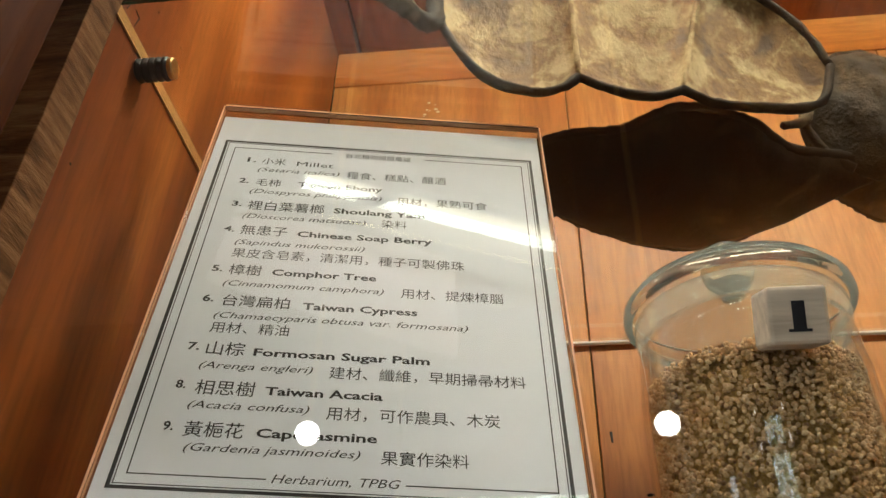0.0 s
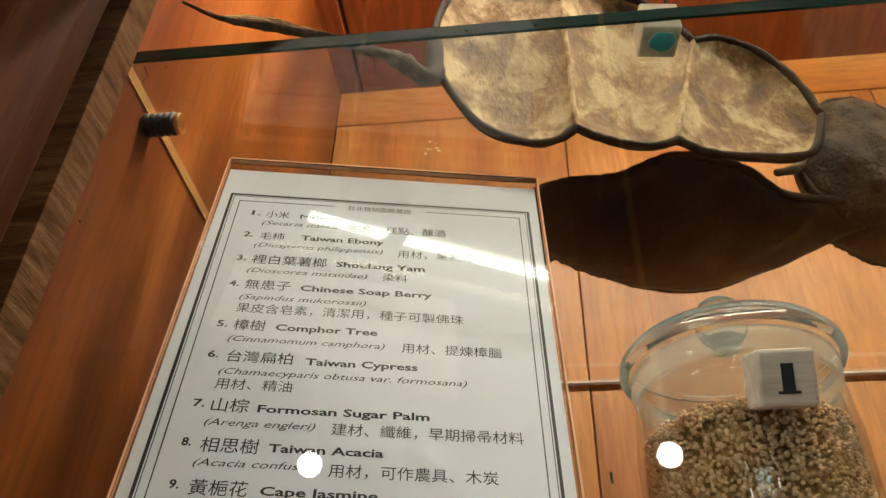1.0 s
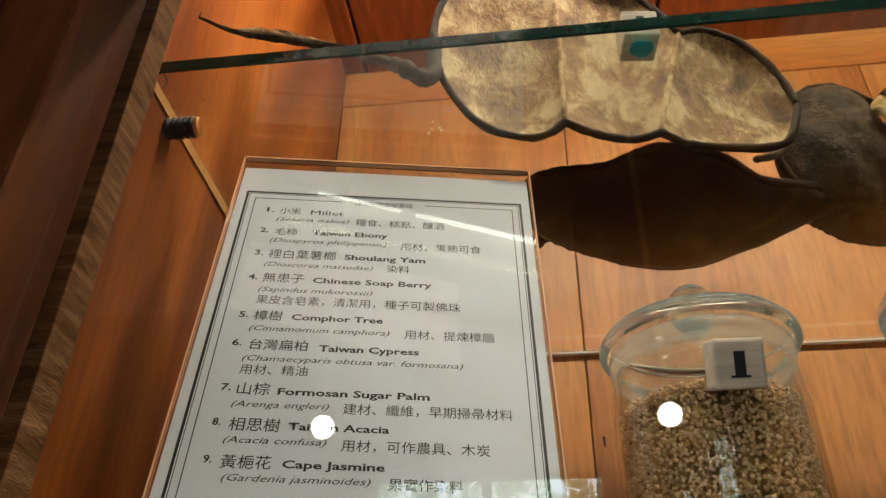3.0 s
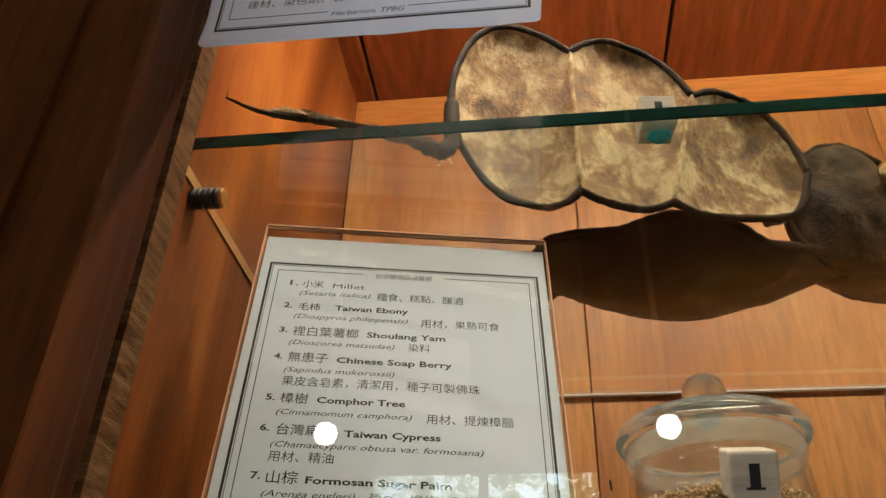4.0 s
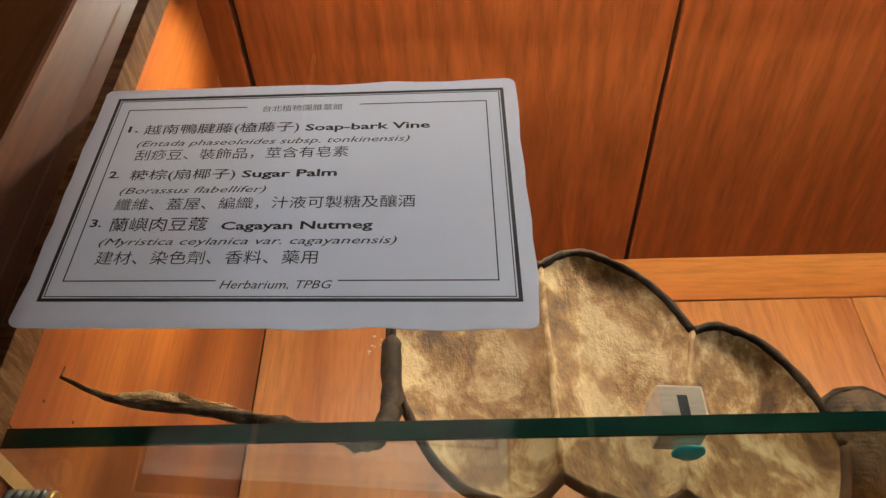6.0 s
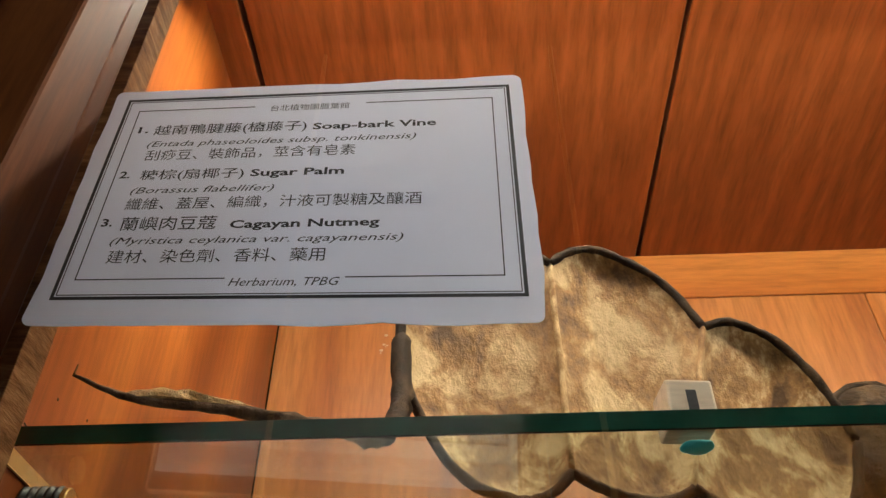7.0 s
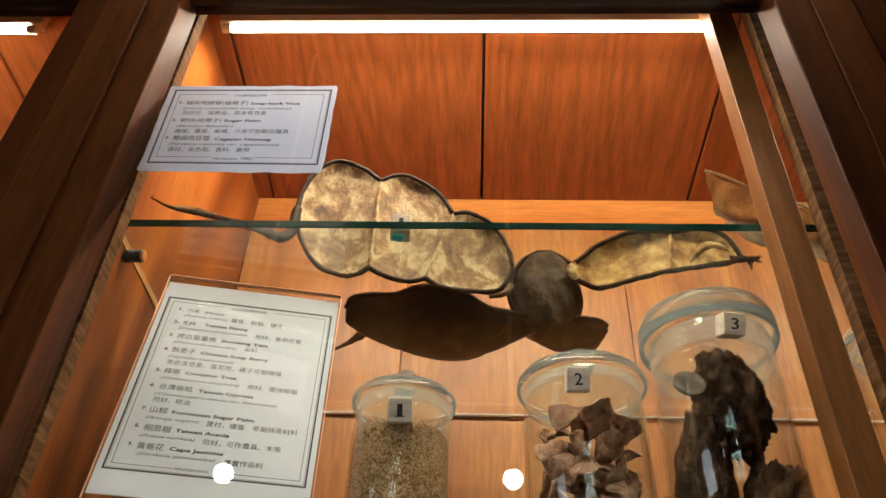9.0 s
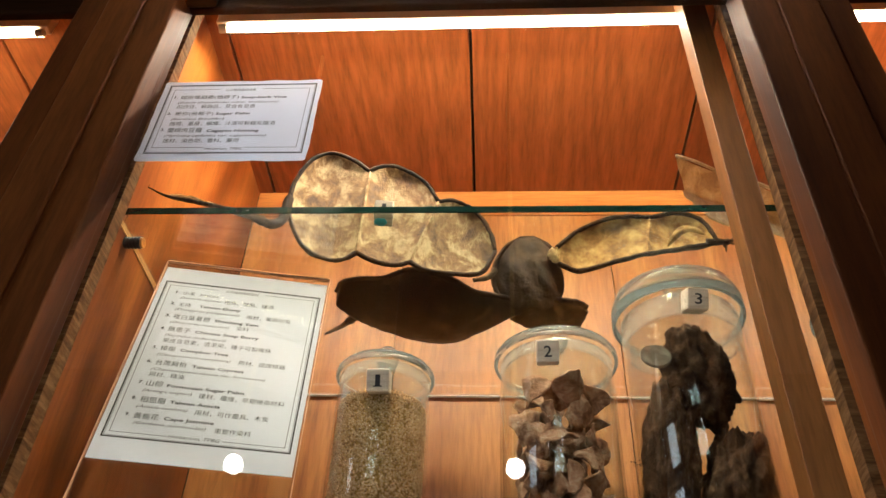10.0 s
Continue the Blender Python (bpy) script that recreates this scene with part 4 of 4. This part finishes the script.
part("curled_skin", tube_bm(spline([(0.592, 0.241, 0.088), (0.604, 0.233, 0.101), (0.622, 0.230, 0.106), (0.638, 0.231, 0.098)], 4), [0.0010, 0.0022, 0.0034, 0.0040, 0.0044, 0.0046, 0.0046, 0.0044, 0.0040, 0.0034, 0.0028, 0.0020, 0.0010], 8, 0.3, 9), M_PODTAN, podc, "curled torn lining", True)
part("tuft", tube_bm(spline([(0.449, 0.243, 0.080), (0.4435, 0.236, 0.071), (0.449, 0.236, 0.058)], 5), [0.0030, 0.0042, 0.0050, 0.0055, 0.0058, 0.0060, 0.0058, 0.0052, 0.0048, 0.0040, 0.0030], 9, 0.45, 5), M_STRAW, podc, "torn straw-coloured fibre", True)


def closed_pod(name, xs, front, backs, zmid, thick, material, label, seed, nose=0.3):
    """A closed flat pod lying on the shelf, lobed where its seeds were."""
    th = base(name, (lerp(xs[0], xs[-1], 0.5), lerp(front[1], backs[1], 0.5), S), label, "seed pod", "giant seed pods")
    f = spline([(x, y, 0) for x, y in zip(xs, front)], 10)
    g = spline([(x, y, 0) for x, y in zip(xs, backs)], 10)
    bm = bmesh.new()
    k = 14
    grids = []
    for side in (-1, 1):
        grid = []
        for i, (p, q) in enumerate(zip(f, g)):
            row = []
            for j in range(k + 1):
                v = j / k
                h = max(1 - (2 * v - 1) ** 2, 0) ** 0.55
                pt = p.lerp(q, v)
                w = 1 + 0.45 * math.sin(i / len(f) * math.pi * 5 + seed) * 0.4
                z = zmid + side * (0.0022 + thick * w * h) + 0.0026 * noise.noise(Vector((pt.x * 45, pt.y * 45, seed + side))) * h
                row.append(bm.verts.new((pt.x, pt.y + 0.0015 * noise.noise(Vector((pt.x * 60, seed, v))), S + max(z, 0.0006))))
            grid.append(row)
        grids.append(grid)
    m2 = len(f)
    for side, grid in enumerate(grids):
        for i in range(m2 - 1):
            for j in range(k):
                bm.faces.new((grid[i][j], grid[i + 1][j], grid[i + 1][j + 1], grid[i][j + 1]))
    for j in (0, k):
        for i in range(m2 - 1):
            bm.faces.new((grids[0][i][j], grids[0][i + 1][j], grids[1][i + 1][j], grids[1][i][j]))
    for i in (0, m2 - 1):
        for j in range(k):
            bm.faces.new((grids[0][i][j], grids[0][i][j + 1], grids[1][i][j + 1], grids[1][i][j]))
    part("shell", bm, material, th, "", True)
    for edge in (f, g):
        part("rim", tube_bm([(p.x, p.y, zmid) for p in edge], [0.0032] * m2, 7, 0.2, int(seed)), M_PODRIM, th, "dark woody rim", True)
    return th


dark = closed_pod("closed_pod", (0.175, 0.184, 0.205, 0.235, 0.272, 0.315, 0.349, 0.380, 0.405), (0.240, 0.224, 0.217, 0.216, 0.201, 0.215, 0.242, 0.250, 0.258), (0.252, 0.280, 0.301, 0.319, 0.336, 0.339, 0.318, 0.292, 0.272), 0.0160, 0.0120, M_PODDARK, "dark brown closed bean pod lying on the glass shelf", 2.0)
part("tail", tube_bm(spline([(0.196, 0.285, 0.016), (0.182, 0.299, 0.017), (0.167, 0.310, 0.015), (0.146, 0.322, 0.013)], 5), [lerp(0.0075, 0.0014, (i / 15) ** 0.7) for i in range(16)], 9, 0.2, 6), M_PODRIM, dark, "dry dark tail", True)
part("hook", tube_bm(spline([(0.345, 0.236, 0.030), (0.358, 0.240, 0.036), (0.367, 0.246, 0.046), (0.3715, 0.250, 0.058)], 5), [0.0024 + 0.0022 * (i / 15) for i in range(16)], 8, 0.2, 6), M_STEM, dark, "grey hooked stub", True)
fragment = closed_pod("pod_fragment", (0.393, 0.410, 0.432, 0.470, 0.487), (0.282, 0.268, 0.257, 0.258, 0.270), (0.290, 0.303, 0.317, 0.322, 0.278), 0.0160, 0.0050, M_PODGREY, "brown leaf-like pod fragment lying on the glass shelf", 5.0)

shelf_things += [podc, dark, fragment]

# the twisted dark round section that joins the pods
th = base("round_pod_section", (0.414, 0.252, S), "dark wrinkled round pod section standing on the glass shelf", "seed pod", "giant seed pods")
bm = bmesh.new()
bmesh.ops.create_icosphere(bm, subdivisions=5, radius=1.0)
for v in bm.verts:
    c = v.co
    wr = 0.05 * noise.fractal(Vector((c.x * 2.2, c.z * 2.2, 1.5)), 0.8, 2.1, 5) + 0.03 * math.sin(9 * c.x + 6 * c.z)
    v.co = Vector((0.4155 + 0.0450 * c.x * (1 - 0.10 * c.z), 0.256 + 0.020 * c.y * (1 + wr * 3) + 0.010 * c.x * c.x, S + max(0.0570 + 0.0580 * c.z * (1 + 0.3 * wr), 0.001)))
part("shell", bm, M_PODGREY, th, "", True)
rimp = [(0.4155 + 0.0455 * math.cos(a) * (1 - 0.10 * math.sin(a)), 0.254, max(0.0565 + 0.0580 * math.sin(a), 0.003)) for a in [radians(40 + 8 * i) for i in range(26)]]
part("rim", tube_bm(rimp, [0.0030] * 26, 7, 0.25, 5), M_PODRIM, th, "dark woody rim", True)

shelf_things.append(th)

# crumbs and specks on the shelf
rnd = random.Random(21)
crumbs = [(0.2120, 0.1770, 0.0011)] + [(rnd.gauss(0.510, 0.012), rnd.gauss(0.187, 0.006), rnd.uniform(0.0003, 0.0009)) for _ in range(46)] + [(rnd.gauss(0.528, 0.004), rnd.gauss(0.183, 0.002), rnd.uniform(0.0006, 0.0013)) for _ in range(10)]
bm = bmesh.new()
for x, y, s in crumbs:
    got = bmesh.ops.create_icosphere(bm, subdivisions=1, radius=s)
    for v in got["verts"]:
        v.co = Vector((v.co.x * 1.4 + x, v.co.y * 1.2 + y, v.co.z * 0.6 + S + s * 0.6))
crumb_bits = tagged(solid("crumbs", bm, M_PODRIM), "dark crumbs of pod scattered on the glass shelf", "crumbs", "", "stuff")

shelf_things.append(crumb_bits)

# pale folded leaf on the shelf, half behind the upright
leaf = th = base("dried_leaf", (0.68, 0.13, S), "pale curled dry leaf standing on the glass shelf", "leaf")
bm = bmesh.new()
g = []
for i in range(24):
    u = i / 23
    row = []
    for x, y, z in spline([(0.6400, 0.105, 0.0960), (0.6470, 0.124, 0.0800), (0.6500, 0.128, 0.0660), (0.6440, 0.122, 0.0560), (0.6490, 0.112, 0.0300), (0.6600, 0.104, 0.0015)], 5):
        v = 1 - z / 0.096
        rib = 0.0022 * math.sin(v * 26 + u * 3)
        row.append(bm.verts.new((x + 0.140 * u + 0.004 * u * v, y + 0.050 * u + rib + 0.003 * math.sin(u * 9), S + max(z * (1 - 0.12 * u) + 0.002 * math.sin(u * 11 + v * 4), 0.0013))))
    g.append(row)
for i in range(23):
    for j in range(len(g[0]) - 1):
        bm.faces.new((g[i][j], g[i + 1][j], g[i + 1][j + 1], g[i][j + 1]))
bmesh.ops.solidify(bm, geom=bm.faces[:], thickness=0.0012)
part("blade", bm, M_LEAF, th, "", True)
part("ridge", tube_bm([(0.6400 + 0.14 * u, 0.105 + 0.05 * u, 0.0965 * (1 - 0.12 * u) + 0.002 * math.sin(u * 11)) for u in [k / 12 for k in range(13)]], [0.0018] * 13, 7, 0.15, 3), M_LEAF, th, "thick pale midrib", True)

# the specimens on the shelf are laid out in their own measure and set to the cabinet's


def set_to_shelf(things, shift):
    m4 = Matrix(((1.115, 0, 0, shift), (0, 1.22, 0, -0.0187), (0, 0, 1.145, S - 1.145 * S), (0, 0, 0, 1)))
    for th in things:
        th.location = m4 @ th.location
        for ob in [o for o in scene.collection.objects if o.parent == th or o == th]:
            if ob.type == "MESH":
                ob.data.transform(m4)
            if ob.parent == th:
                ob.matrix_parent_inverse = Matrix.Translation(th.location).inverted()


set_to_shelf(shelf_things, 0.004)
set_to_shelf([leaf], -0.064)

# ---- the room behind the camera ----
structure("floor", (-5.0, 5.0, -6.0, 0.54, -2.0, -1.9), M_FLOORW, "brown wooden floor of the hall")
# out-of-view closing surfaces, coloured dark so the front pane reflects less haze
structure("room_ceiling", (-5.0, 5.0, -6.0, 0.54, 2.2, 2.3), M_ROOMDARK, "out-of-view hall ceiling, coloured dark to weaken reflections")
structure("wall_north", (-5.0, 5.0, 0.541, 0.64, -1.9, 2.2), M_ROOMDARK, "out-of-view wall behind the cabinet, coloured dark")
structure("wall_west", (-5.1, -5.0, -6.0, 0.56, -1.9, 2.2), M_ROOMDARK, "out-of-view closing wall of the hall, coloured dark to weaken reflections")
structure("wall_east", (5.0, 5.1, -6.0, 0.56, -1.9, 2.2), M_ROOMDARK, "out-of-view closing wall of the hall, coloured dark to weaken reflections")
for b in ((-5.0, -0.75, -4.12, -4.0, -1.9, 2.2), (0.47, 5.0, -4.12, -4.0, -1.9, 2.2), (-0.75, 0.47, -4.12, -4.0, 1.10, 2.2), (-0.75, 0.47, -4.12, -4.0, -1.9, 0.55)):
    structure("wall_south", b, M_RAIL, "dark panelled wall with a window")
win = structure("window_2", (-0.75, 0.47, -4.07, -4.064, 0.55, 1.10), M_GLASS, "low wide hall window towards trees")
clear(win)
part("window_frame", box_bm(-0.165, -0.115, -4.09, -4.04, 0.55, 1.10, 0.004), M_RAIL, win)
structure("backdrop", (-6.0, 6.0, -6.05, -6.0, -3.0, 5.0), M_TREES, "trees and sky outside the window")

for x in (0.475, -0.310):
    th = base("pendant_lamp", (x, -1.50, S + 0.33), "round glowing white pendant lamp in the hall", "lamp", "pendant lamps")
    bm = bmesh.new()
    bmesh.ops.create_icosphere(bm, subdivisions=4, radius=0.027)
    bmesh.ops.translate(bm, vec=(x, -1.50, S + 0.33), verts=bm.verts)
    part("globe", bm, M_LAMP, th, "", True)
    part("rod", tube_bm([(x, -1.50, 0.355), (x, -1.50, 2.2)], [0.008, 0.008], 8), M_BRASS, th)

th = base("batten_lamp", (0.40, -0.395, S + 1.0), "glowing white tube lamp hung above the gallery", "lamp")
part("tube", tube_bm([(-0.05, -0.386, 1.0), (0.86, -0.404, 1.0)], [0.012, 0.012], 14), M_BATTEN, th, "glowing white tube", True)
part("tray", box_bm(-0.09, 0.90, -0.45, -0.34, 1.016, 1.050, 0.004), M_CREAM, th)
for x in (-0.1, 0.7):
    part("rod", tube_bm([(x, -0.395, 1.05), (x, -0.395, 2.2)], [0.005, 0.005], 8), M_BRASS, th)
